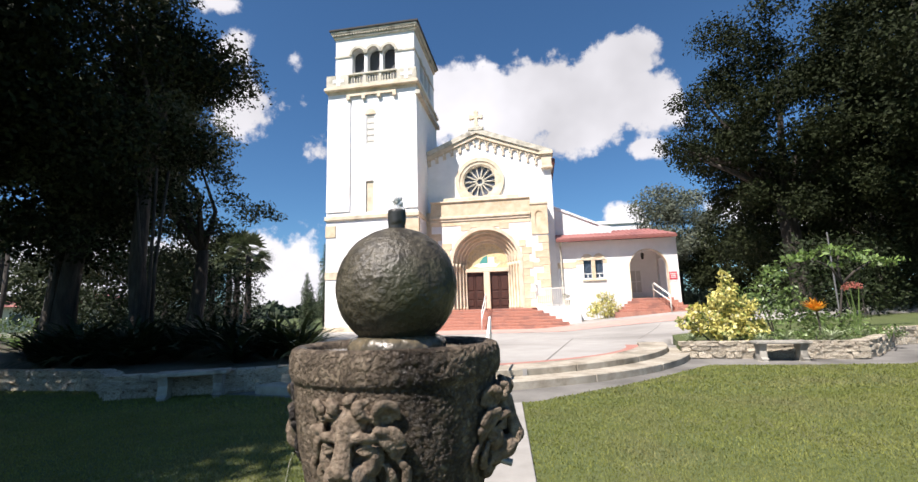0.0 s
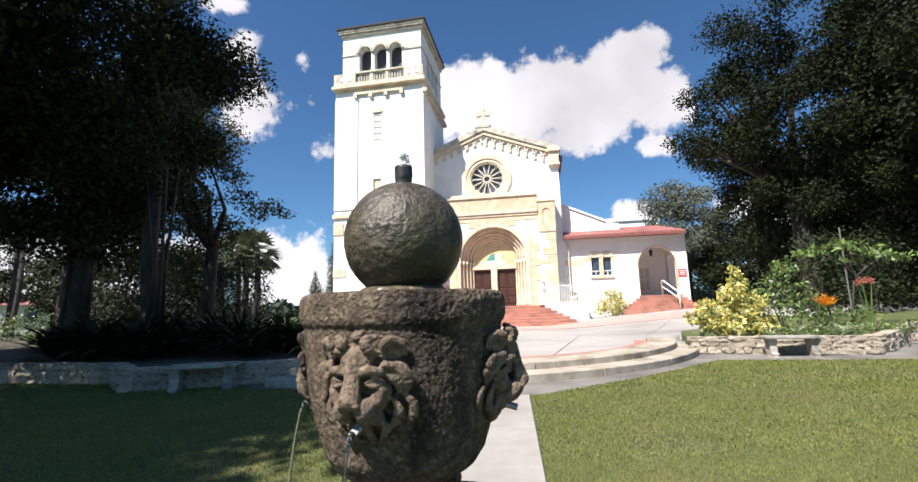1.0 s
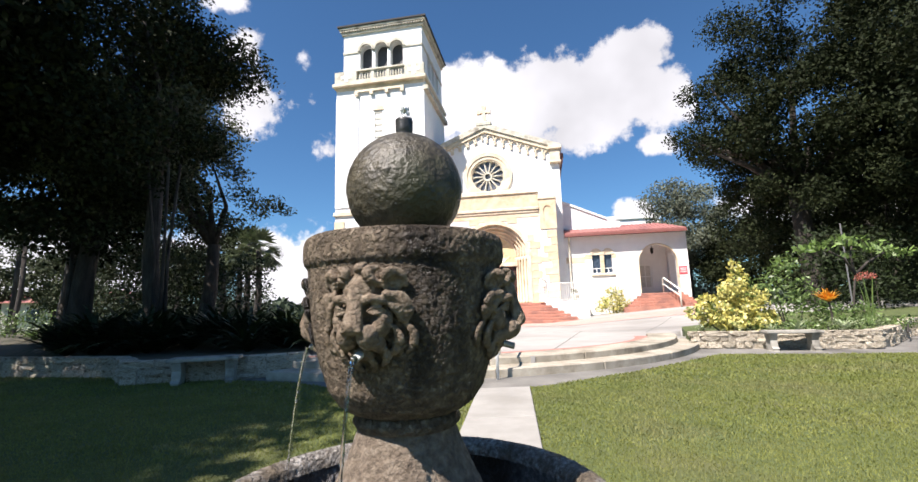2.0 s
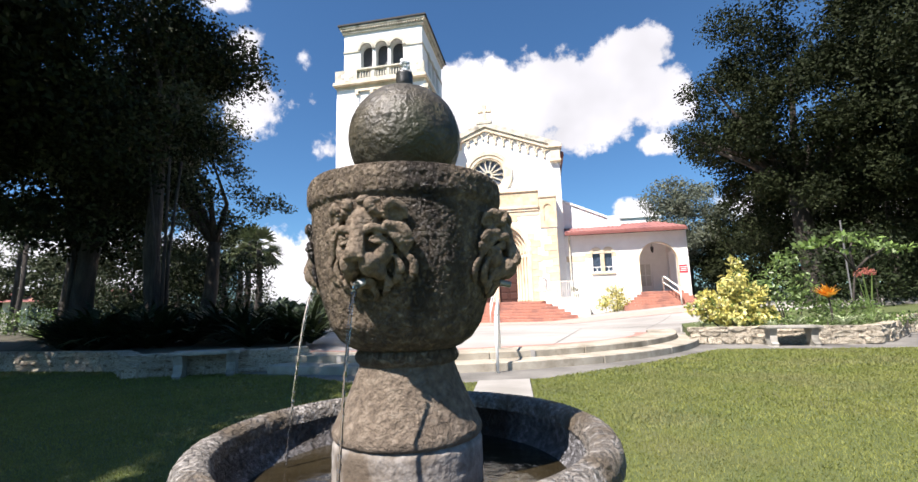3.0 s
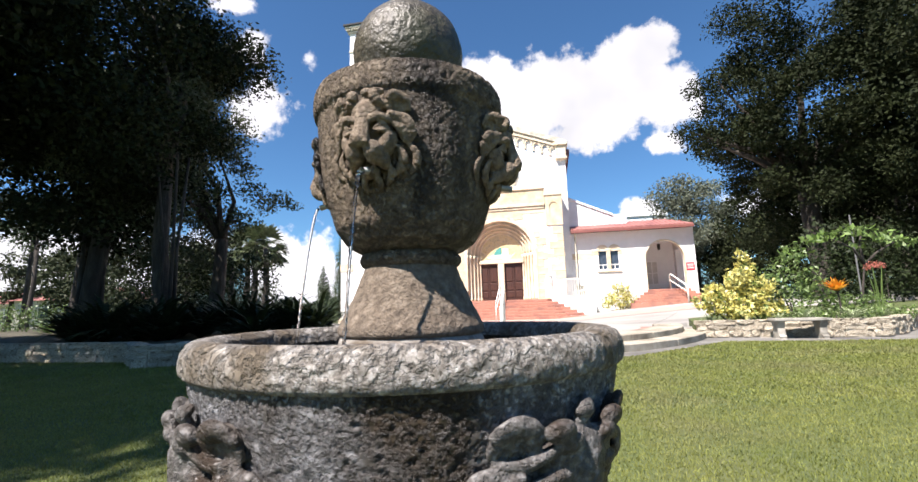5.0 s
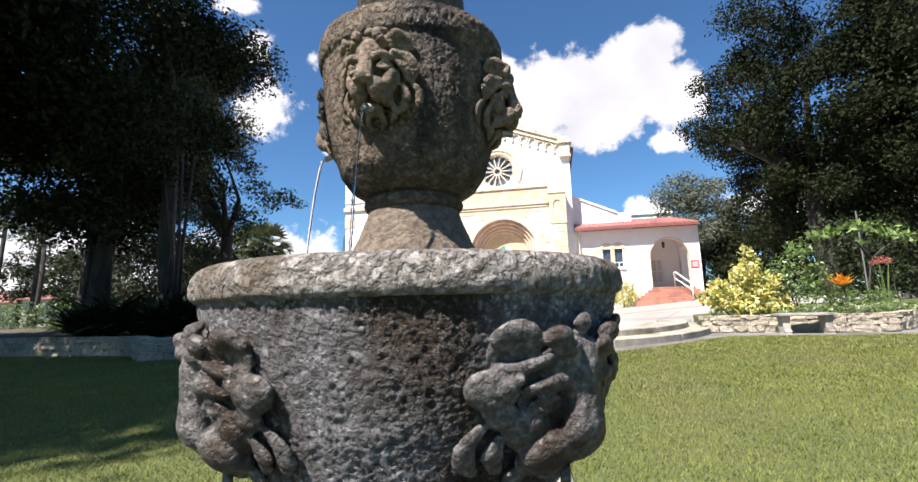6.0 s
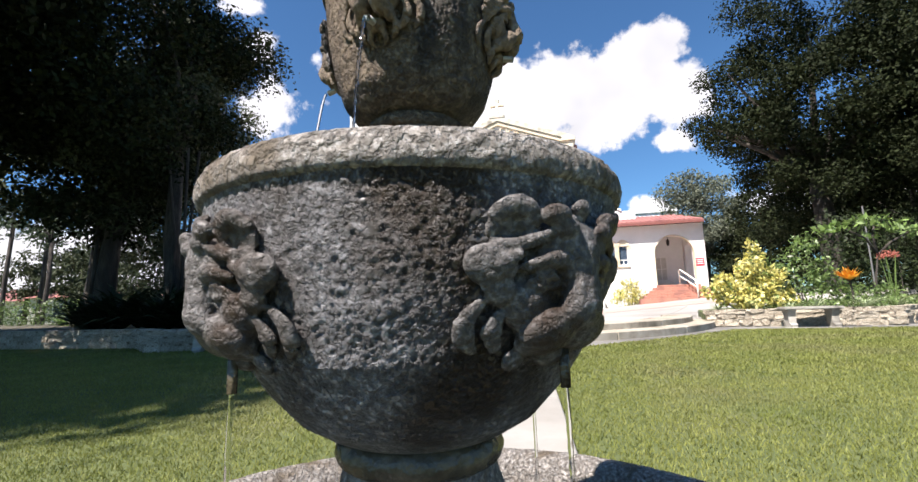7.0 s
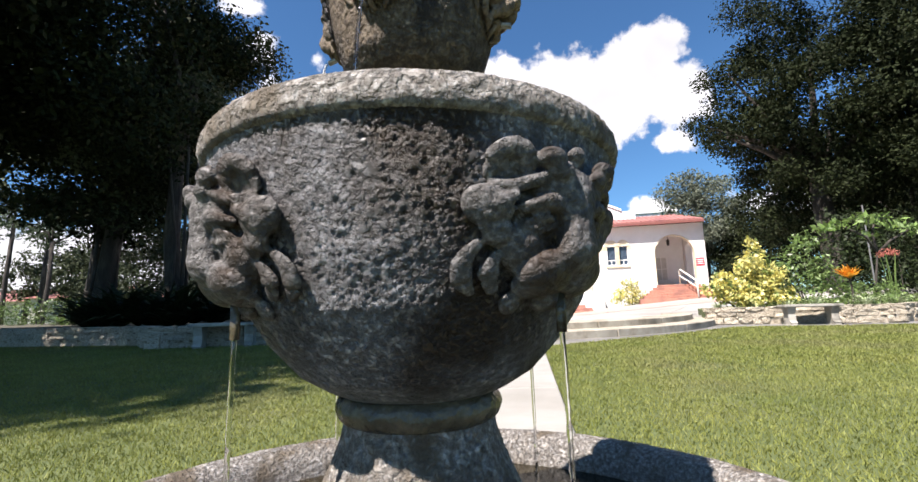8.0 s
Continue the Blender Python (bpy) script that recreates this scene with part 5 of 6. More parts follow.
# ---- garden walls of rubble stone ----
def rubble_wall(name, pts, height, thick, label, base=lambda x, y: 0.0, seed=1, courses=3):
    wall = tagged(new(name), label, "garden wall", kind="structure")
    r = random.Random(seed)
    core = bmesh.new()
    shapes = []
    for k in range(7):
        bm = bmesh.new()
        box(bm, -0.5, 0.5, -0.5, 0.5, -0.5, 0.5)
        bmesh.ops.subdivide_edges(bm, edges=bm.edges[:], cuts=1)
        for v in bm.verts:
            v.co += Vector((r.uniform(-0.05, 0.05), r.uniform(-0.10, 0.10), r.uniform(-0.07, 0.07)))
            if max(abs(c) for c in v.co) > 0.4 and sum(abs(c) > 0.4 for c in v.co) > 1:
                v.co *= 0.93
        shapes.append(to_mesh("stone", bm, M["rubble"], False))
    for (x0, y0), (x1, y1) in zip(pts, pts[1:]):
        run = Vector((x1 - x0, y1 - y0))
        length = run.length
        turn = math.atan2(run.y, run.x)
        frame_ = Matrix.Translation((x0, y0, base(x0, y0))) @ Matrix.Rotation(turn, 4, "Z")
        me_box = bmesh.new()
        box(me_box, 0, length, -thick / 2 + 0.035, thick / 2 - 0.035, -0.15, height - 0.03)
        for v in me_box.verts:
            v.co = frame_ @ v.co
        tmp = bpy.data.meshes.new("tmp")
        me_box.to_mesh(tmp)
        me_box.free()
        core.from_mesh(tmp)
        bpy.data.meshes.remove(tmp)
        z = 0.0
        heights = [height * f for f in ((0.40, 0.33, 0.27) if courses == 3 else (0.3, 0.26, 0.24, 0.2))]
        for c, h in enumerate(heights):
            x = -r.uniform(0, 0.15)
            while x < length:
                w = r.uniform(0.12, 0.44)
                piece("stone", r.choice(shapes), wall, frame_ @ Matrix.Translation((x + w / 2, r.uniform(-0.012, 0.012), z + h / 2))
                      @ Matrix.Rotation(r.choice((0, math.pi)), 4, "Z") @ Matrix.Diagonal((w - 0.004, thick, h - 0.002, 1)))
                x += w
            z += h
    part("mortar", core, M["mortar"], wall)
    return wall


rubble_wall("planter_wall_right", [(4.95, 9.42), (7.72, 8.42), (8.35, 8.75), (10.6, 10.6)], 0.33, 0.26, "low rubble limestone retaining wall of the flower bed", seed=3)
rubble_wall("planter_wall_far", [(10.6, 10.6), (14.0, 11.2)], 0.42, 0.26, "low rubble limestone wall at the lawn's edge", seed=5)
rubble_wall("planter_wall_left", [(-2.45, 7.35), (-3.5, 6.98), (-4.75, 6.75), (-5.5, 7.6), (-8.2, 8.2), (-13.5, 9.7)], 0.33, 0.26, "shaded low rubble wall round the palm bed", seed=8)


def bench(m, label):
    b = thing("stone_bench", m, label, "bench", "garden benches")
    bm = bmesh.new()
    box(bm, -0.47, 0.47, -0.19, 0.19, 0.325, 0.375)
    rounded(bm, 0.014, 2)
    part("seat", bm, M["bench"], b)
    for x in (-0.34, 0.34):
        bm = bmesh.new()
        outline = [(-0.17, 0.0), (-0.17, 0.05), (-0.12, 0.08), (-0.10, 0.2), (-0.14, 0.29), (-0.16, 0.325), (0.16, 0.325), (0.14, 0.29), (0.10, 0.2), (0.12, 0.08), (0.17, 0.05), (0.17, 0.0)]
        prism(bm, [outline], -0.05, 0.05)
        for v in bm.verts:
            v.co = Vector((x + v.co.y, v.co.x, v.co.z))
        rounded(bm, 0.008)
        part("leg", bm, M["bench"], b)
    return b


bench(pose(6.32, 8.47, -0.012, 0, 0, -14), "weathered concrete garden bench before the planter wall")
bench(pose(-3.62, 6.68, -0.012, 0, 0, 15), "concrete garden bench standing in deep tree shade")

# handrail at the garden steps
hr = thing("steps_handrail", pose(0.56, 6.2, 0), "white metal handrail beside the path over the garden steps", "handrail")
bm = bmesh.new()
tube(bm, [(0, 0, -0.02), (0, 0, 0.74), (0.01, 0.04, 0.78), (0.13, 0.95, 0.98), (0.135, 1.0, 0.94), (0.135, 1.0, 0.15)], 0.021, 8)
part("tube", bm, M["whitepaint"], hr, smooth=True)

# beds behind the walls
bed_r = [(4.95, 9.5), (7.7, 8.45), (8.3, 8.8), (10.6, 10.65), (14, 11.3), (34, 14), (34, 30), (17, 27), (12.5, 19), (9.5, 14.5), (6.2, 12.3), (5.4, 10.6)]


def bed(name, outline, z, material, label):
    bm = bmesh.new()
    prism(bm, [outline], -z, 0.4)
    for v in bm.verts:
        v.co = Vector((v.co.x, v.co.z, -v.co.y))
    for v in bm.verts:
        if v.co.z > 0:
            v.co.z += max(0.0, (v.co.x - 8) * 0.035) if outline is bed_r else 0
    bmesh.ops.recalc_face_normals(bm, faces=bm.faces[:])
    return tagged(part(name, bm, material), label, "ground", kind="structure")


bed("flower_bed", bed_r, 0.27, M["shade_grass"], "raised bed of grass and soil behind the right wall")
bed_l = [(-2.45, 7.42), (-3.5, 7.05), (-4.75, 6.85), (-5.5, 7.65), (-8.2, 8.25), (-13.5, 9.75), (-40, 14), (-40, 26), (-14, 22), (-6, 15), (-3.6, 11.0)]
bed("palm_bed", bed_l, 0.27, M["soil"], "shaded bare bed behind the left wall")


# ---- plants ----
def shrub(name, m, blobs, density, size, material, label, category="shrub", aspect=0.5, stems=6, group="", spread_out=False):
    ob = thing(name, m, label, category, group)
    pts = clump_points(blobs, density, 0.45)
    arrays("foliage", leaves(pts, size, aspect), 4, material, ob)
    r = random.Random(len(pts))
    for k in range(stems):
        b = r.choice(blobs)
        near = 0.35 if not spread_out else 0.95
        bm = bmesh.new()
        tube(bm, [(b[0] * near + r.uniform(-0.05, 0.05), b[1] * near + r.uniform(-0.05, 0.05), -0.08), (b[0] * (near + 1) / 2, b[1] * (near + 1) / 2, b[2] * 0.5), (b[0], b[1], b[2])], [0.02, 0.014, 0.006], 5)
        part("stem", bm, M["bark"], ob)
    return ob


def spiky(name, m, count, length, width, material, label, category="grass clump", spread=0.9, arch_=0.6, group="", short=0.55):
    """A rosette of bent blades."""
    ob = thing(name, m, label, category, group)
    r = random.Random(count + int(length * 100))
    quads = []
    for k in range(count):
        a, tilt, L = r.uniform(0, 6.283), r.uniform(0.1, spread), length * r.uniform(short, 1.1)
        d = Vector((math.cos(a), math.sin(a), 0))
        s = Vector((-math.sin(a), math.cos(a), 0)) * width * r.uniform(0.7, 1.2)
        prev = None
        for j in range(5):
            t = j / 4
            p = d * (L * (math.sin(tilt) * t + arch_ * 0.4 * t * t)) + Vector((0, 0, L * (math.cos(tilt) * t - arch_ * 0.55 * t * t)))
            w = s * (0.6 + 1.2 * t - 1.75 * t * t)
            cur = (p - w, p + w)
            if prev:
                quads += [prev[0], prev[1], cur[1], cur[0]]
            prev = cur
    arrays("foliage", np.array([tuple(q) for q in quads]), 4, material, ob)
    return ob


yb = [(-0.3, -0.15, 0.2, 0.35, 0.6), (0.35, -0.15, 0.2, 0.35, 0.6), (-0.75, -0.1, 0.3, 0.28, 0.7), (-1.1, -0.15, 0.42, 0.22, 0.7), (-0.7, 0, 0.72, 0.2, 0.7), (-0.2, -0.1, 0.95, 0.3, 0.9), (0.3, -0.1, 0.75, 0.3, 0.9), (0, 0, 0.45, 0.42, 0.8), (-0.5, -0.1, 0.42, 0.34, 0.8), (0.45, 0.05, 0.45, 0.33, 0.8), (0.05, 0.1, 0.85, 0.3, 0.9), (0.1, 0.1, 1.2, 0.24, 1.1), (0.05, 0.1, 1.45, 0.16, 1.0),
      (-0.85, -0.1, 0.55, 0.2, 0.7), (-0.3, 0, 0.72, 0.24, 0.8), (0.62, 0, 0.3, 0.22, 0.7)]
shrub("yellow_shrub", pose(6.25, 9.8, 0.27), yb, 2600, 0.095, M["yellow_leaf"], "yellow-leaved variegated shrub behind the stone wall", aspect=0.55, stems=12)
gb = [(-0.9, 0.35, 0.4, 0.45, 0.9), (-0.8, 0.4, 0.9, 0.4, 0.9), (-1.5, 0.6, 0.35, 0.4, 0.8), (0, 0, 0.5, 0.45, 0.9), (0.35, 0.1, 0.9, 0.42, 0.9), (-0.2, 0.2, 1.1, 0.38, 1), (0.6, 0.3, 0.55, 0.4, 0.8), (0.15, 0.2, 1.5, 0.33, 0.9), (-0.35, 0.1, 0.8, 0.3, 0.9), (0.9, 0.1, 0.35, 0.35, 0.7)]
shrub("green_shrub", pose(7.75, 10.3, 0.27), gb, 1300, 0.10, M["green_leaf"], "dense glossy green shrub in the flower bed", aspect=0.4, stems=12)
shrub("green_shrub", pose(9.1, 10.5, 0.27), [(0, 0, 0.3, 0.4, 0.7), (0.5, 0, 0.3, 0.4, 0.7), (-0.4, 0, 0.3, 0.35, 0.7), (0.9, 0.3, 0.35, 0.35, 0.7)], 1300, 0.08, M["green_leaf"], "low green leafy shrub in the flower bed", aspect=0.45)
# small tree with bare lower stem and bright leaves
lt = thing("small_tree", pose(9.5, 10.7, 0.27), "slender young tree with bright green leaves", "tree")
bm = bmesh.new()
for pts in ([(0, 0, -0.1), (0.12, 0.0, 0.6), (0.3, 0.05, 1.2)], [(0.3, 0.05, 1.2), (0.05, 0, 1.6), (-0.4, 0, 1.85)], [(0.3, 0.05, 1.2), (0.6, 0, 1.5), (1.1, 0, 1.75)], [(0.3, 0.05, 1.2), (0.3, 0.1, 1.7), (0.4, 0.1, 2.0)]):
    tube(bm, pts, [0.035, 0.026, 0.014], 6)
part("trunk", bm, M["bark"], lt, smooth=True)
tb = [(-0.95, 0, 1.85, 0.32, 0.4), (-0.4, 0.1, 1.95, 0.4, 0.45), (0.2, 0, 2.05, 0.42, 0.45), (0.8, 0, 1.9, 0.42, 0.45), (1.3, 0.1, 1.75, 0.4, 0.4), (-1.3, 0.1, 1.55, 0.35, 0.45), (1.75, 0, 1.75, 0.3, 0.35), (0.4, 0.3, 1.7, 0.3, 0.4)]
arrays("crown", leaves(clump_points(tb, 300, 0.3), 0.17, 0.40, 0.35), 4, M["lime_leaf"], lt)
croton = spiky("orange_croton", pose(8.08, 9.6, 0.86), 80, 0.36, 0.042, M["orange_leaf"], "orange and yellow broad-leaved croton plant", "plant", 1.2, 0.3)
bm = bmesh.new()
tube(bm, [(0, 0, -0.62), (0.03, 0, -0.3), (0, 0, 0.04)], 0.02, 6)
part("stem", bm, M["bark"], croton)
cf_ = thing("coral_flower", pose(9.1, 9.75, 0.27), "tall stems topped by coral red flower heads", "flower")
for k in range(5):
    a = k * 1.3
    bm = bmesh.new()
    tube(bm, [(0.03 * math.cos(a), 0.03 * math.sin(a), 0), (0.07 * math.cos(a), 0.07 * math.sin(a), 0.6), (0.16 * math.cos(a), 0.1 * math.sin(a), 1.1)], 0.008, 5)
    part("stem", bm, M["green_leaf"], cf_)
arrays("blossom", leaves(clump_points([(0, 0, 1.15, 0.14, 0.6), (0.13, 0, 1.11, 0.13, 0.6), (-0.13, 0, 1.10, 0.13, 0.6)], 9000, 0.3), 0.03, 0.6), 4, M["coral"], cf_)
for x, y, s in ((6.0, 9.55, 0.9), (7.05, 9.25, 1.1), (7.95, 9.15, 1.2), (9.1, 9.75, 1.0), (8.55, 9.65, 0.8), (5.6, 10.2, 0.8), (6.55, 9.3, 0.7)):
    spiky("pale_grass", pose(x, y, 0.27, 0, 0, x * 77), 90, 0.42 * s, 0.011, M["pale_blade"], "clump of pale striped ornamental grass", "grass clump", 1.2, 0.7, "grass clumps along the wall")
low = [(x, 9.55 - (x - 5.5) * 0.12 + (0.75 if x > 8.6 else 0.1), 0.1, 0.28, 0.6) for x in np.arange(6.6, 10.2, 0.3)]
shrub("ground_cover", pose(0, 0, 0.27), low, 2600, 0.06, M["green_leaf"], "low leafy ground cover along the wall", "ground cover", stems=3, spread_out=True)
# shrub by the wing
w = church_pose @ Vector((4.45, -1.0, 0))
shrub("croton_shrub", pose(w.x, w.y, 0.25), [(0, 0, 0.7, 0.8, 0.9), (-0.6, 0.1, 0.75, 0.55, 0.9), (0.6, 0, 0.65, 0.62, 0.9), (-0.1, 0, 1.45, 0.5, 0.9), (0.4, 0, 1.3, 0.42, 0.9), (0.95, -0.2, 0.4, 0.42, 0.8), (-0.9, -0.1, 0.4, 0.4, 0.8)], 900, 0.14, M["yellow_leaf"], "yellow-green croton shrub against the white wing")
arrays("fronds", leaves(clump_points([(0, 0, 0.65, 0.35, 0.7)], 900, 0.2), 0.22, 0.15), 4, M["palm_leaf"], pot)
# a grey sign pole beyond the bed
pole = thing("sign_pole", pose(12.0, 13.4, 0.3), "thin grey metal pole behind the flower bed", "pole")
bm = bmesh.new()
tube(bm, [(0, 0, 0), (0, 0, 2.9)], 0.022, 8)
part("shaft", bm, M["grey_pole"], pole)
# ---- trees ----
def tree(name, m, height, trunk_r, blobs, density, leaf, material, label, limbs=7, lean=(0, 0), fork=0.35, category="tree", seed=1, aerial=0):
    ob = thing(name, m, label, category)
    r = random.Random(seed)
    bm = bmesh.new()
    top = Vector((lean[0], lean[1], height * fork))
    mid = top * 0.5 + Vector((r.uniform(-0.1, 0.1), r.uniform(-0.1, 0.1), 0))
    tube(bm, [(0, 0, -0.3), (0, 0, 0.05), Vector((0, 0, 0.5)) + mid * 0.1, mid, top], [trunk_r * 1.7, trunk_r * 1.35, trunk_r * 1.05, trunk_r * 0.92, trunk_r * 0.8], 12)
    for k in range(aerial):
        a = r.uniform(0, 6.28)
        q = trunk_r * r.uniform(0.9, 1.5)
        root = bmesh.new()
        tube(root, [(q * math.cos(a), q * math.sin(a), -0.2), (q * 0.9 * math.cos(a), q * 0.9 * math.sin(a), height * fork * 0.5), top + Vector((0.5 * math.cos(a), 0.5 * math.sin(a), 0.4))],
             [trunk_r * 0.28, trunk_r * 0.2, trunk_r * 0.16], 6)
        part("aerial_root", root, M["bark"], ob, smooth=True)
    part("trunk", bm, M["bark"], ob, smooth=True)
    picks = r.sample(blobs, min(limbs, len(blobs)))
    for b in picks:
        e = Vector(b[:3])
        h = top * 0.6 + e * 0.4 + Vector((r.uniform(-0.4, 0.4), r.uniform(-0.4, 0.4), r.uniform(0.0, 0.6)))
        bm = bmesh.new()
        tube(bm, [top * 0.97, h, e], [trunk_r * 0.5, trunk_r * 0.3, trunk_r * 0.08], 7)
        part("limb", bm, M["bark"], ob, smooth=True)
    arrays("crown", leaves(clump_points(blobs, density, 0.35), leaf, 0.5), 4, material, ob)
    return ob


def crown(cx, cy, cz, rx, ry, rz, n, r0, r1, seed, low=-0.6):
    """Uneven clumps filling a broad crown."""
    r = random.Random(seed)
    out = []
    while len(out) < n:
        d = Vector((r.gauss(0, 1), r.gauss(0, 1), r.gauss(0, 1))).normalized() * r.uniform(0.45, 1.0)
        if d.z < low:
            continue
        out.append((cx + d.x * rx, cy + d.y * ry, cz + d.z * rz, r.uniform(r0, r1), r.uniform(0.6, 0.85)))
    return out


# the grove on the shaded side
# the darkest crowns carry their inner shade in the leaf colour
tree("live_oak", pose(-9.95, 12.0, 0.25), 13, 0.24, crown(0.15, -0.5, 7.4, 3.9, 4.6, 5.6, 90, 0.8, 1.5, 21, -0.85), 720, 0.13, M["shade_leaf"], "big dark live oak with hanging roots on its trunk", 9, (0.4, 0), 0.34, aerial=3, seed=3)
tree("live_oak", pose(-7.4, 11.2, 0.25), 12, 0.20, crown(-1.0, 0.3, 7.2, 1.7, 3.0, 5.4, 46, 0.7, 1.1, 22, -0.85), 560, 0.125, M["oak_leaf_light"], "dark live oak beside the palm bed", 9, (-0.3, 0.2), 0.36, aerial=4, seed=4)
tree("live_oak", pose(-9.6, 17.5, 0.1), 12, 0.28, crown(-1.6, 0, 6.8, 2.8, 2.8, 5.6, 64, 0.6, 1.1, 23, -0.8) + [(1.2, 0, 5.6, 0.8, 0.7), (1.9, 0, 5.0, 0.75, 0.7), (2.5, 0, 5.2, 0.6, 0.6), (1.0, 0, 4.4, 0.8, 0.7), (2.9, 0.1, 4.9, 0.45, 0.6), (0.7, 0, 6.6, 0.7, 0.7)], 520, 0.135, M["oak_leaf_light"], "live oak near the drive, leaves coloured paler as if sunlit", 8, (0.2, 0), 0.3, seed=5)
tree("live_oak", pose(-12.8, 7.6, 0.2), 12, 0.40, crown(0, 0, 7.4, 5.0, 4.6, 5.0, 90, 0.9, 1.7, 24, -0.7), 330, 0.2, M["shade_leaf"], "broad dark live oak over the edge of the lawn", 8, (0.3, 0.2), 0.35, seed=6)
tree("live_oak", pose(-10.2, -0.9, 0.0), 12, 0.45, crown(0.3, 0.3, 7.8, 4.4, 4.2, 3.8, 100, 0.9, 1.6, 25, -0.6), 300, 0.21, M["oak_leaf"], "broad live oak shading the lawn", 8, (0.3, 0.2), 0.4, seed=7)
tree("live_oak", pose(-10.0, 2.9, 0.0), 12, 0.4, crown(0.2, 0, 7.2, 4.0, 3.6, 3.6, 100, 0.9, 1.5, 28, -0.7), 310, 0.21, M["oak_leaf"], "dark live oak close over the lawn", 7, (0.2, 0), 0.4, seed=10)
tree("live_oak", pose(-14.5, 17.0, 0.0), 11, 0.30, crown(0, 0, 7.2, 4.5, 4.5, 4.4, 64, 0.9, 1.6, 26, -0.7), 220, 0.2, M["oak_leaf"], "dark live oak behind the palm bed", 7, (0.2, 0), 0.4, seed=8)
tree("live_oak", pose(-19.0, 4.0, 0.0), 12, 0.40, crown(0, 0, 7.6, 5.0, 6.0, 4.8, 70, 1.0, 1.8, 27, -0.7), 190, 0.22, M["oak_leaf"], "dark live oak deeper in the grove", 7, (0.2, 0), 0.4, seed=9)
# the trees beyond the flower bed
tree("live_oak", pose(15.2, 18.5, 0.4), 15, 0.40, crown(0.5, 0, 8.0, 4.8, 4.6, 6.2, 130, 0.8, 1.5, 31, -0.85) + [(-5.0, 0, 7.6, 0.9, 0.7), (-4.3, 0, 7.2, 1.0, 0.7), (-4.4, 0, 9.6, 0.8, 0.7)], 600, 0.145, M["shade_leaf"], "tall spreading oak with shade-darkened leaves", 9, (-0.3, 0), 0.35, seed=11)
tree("live_oak", pose(15.6, 13.6, 0.4), 14, 0.36, crown(1.6, 0, 7.8, 3.8, 3.8, 6.2, 120, 0.8, 1.5, 32, -0.9), 600, 0.14, M["shade_leaf"], "dark oak standing behind the flower bed", 9, (0.4, 0), 0.35, seed=12)
tree("live_oak", pose(20.5, 13.5, 0.4), 14, 0.36, crown(0, 0, 7.6, 4.8, 4.4, 6.6, 110, 0.9, 1.6, 33, -0.95), 300, 0.20, M["shade_leaf"], "dark oak behind the lawn", 8, (0.2, 0), 0.3, seed=13)
tree("live_oak", pose(19.2, 36.0, 0.5), 10.5, 0.28, crown(0.3, 0, 6.0, 5.0, 3.6, 4.2, 70, 0.9, 1.4, 34, -0.85), 300, 0.20, M["grey_leaf"], "smaller grey-green tree beside the porch", 6, (0.2, 0), 0.35, seed=14)
tree("live_oak", pose(25.0, 25.0, 0.5), 12, 0.32, crown(0, 0, 6.2, 5.0, 4.4, 5.4, 76, 1.0, 1.7, 35, -0.95), 220, 0.20, M["shade_leaf"], "dense dark tree behind the oaks", 7, (0.2, 0), 0.3, seed=15)
tree("live_oak", pose(27.0, 16.0, 0.5), 12, 0.32, crown(0, 0, 5.8, 5.0, 4.4, 5.8, 76, 1.0, 1.7, 36, -0.98), 210, 0.22, M["shade_leaf"], "dense dark tree past the end of the lawn", 7, (0.2, 0), 0.3, seed=16)
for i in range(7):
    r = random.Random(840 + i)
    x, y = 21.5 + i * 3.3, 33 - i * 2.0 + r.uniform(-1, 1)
    tree("live_oak", pose(x, y, 0.4), 9, 0.3, crown(0, 0, 4.2, 3.0, 2.4, 4.6, 40, 1.0, 1.6, 850 + i, -0.98), 190, 0.26, M["shade_leaf"], "dense dark tree in the screen beyond the bed", 5, (0.1, 0), 0.3, seed=860 + i)
hedge = [(x, 15.0 + 0.35 * (x - 13) + random.Random(int(x * 10)).uniform(-0.4, 0.4), z, 1.0, 0.95) for x in np.arange(12.2, 30, 0.8) for z in (0.8, 2.1)]
for bx, by, tall in ((21.0, 40.0, 2.6), (25.5, 41.0, 3.0), (-26.5, 44.0, 3.2), (-21.5, 46.0, 3.0)):
    puffs = [(dx, 0.3 * dx, dz * tall, 1.4, 0.8) for dx in (-1.8, -0.6, 0.6, 1.8) for dz in (0.2, 0.55, 0.9)]
    shrub("tall_bush", pose(bx, by, 0.4), puffs, 150, 0.22, M["grey_leaf"], "tall grey-green bush beyond the road", "bush", stems=6, group="bushes beyond the road")
shrub("dark_hedge", pose(0, 0, 0.5), hedge, 420, 0.13, M["shade_dark_leaf"], "leafy hedge coloured dark for the shade under the trees", "hedge", stems=8, spread_out=True)


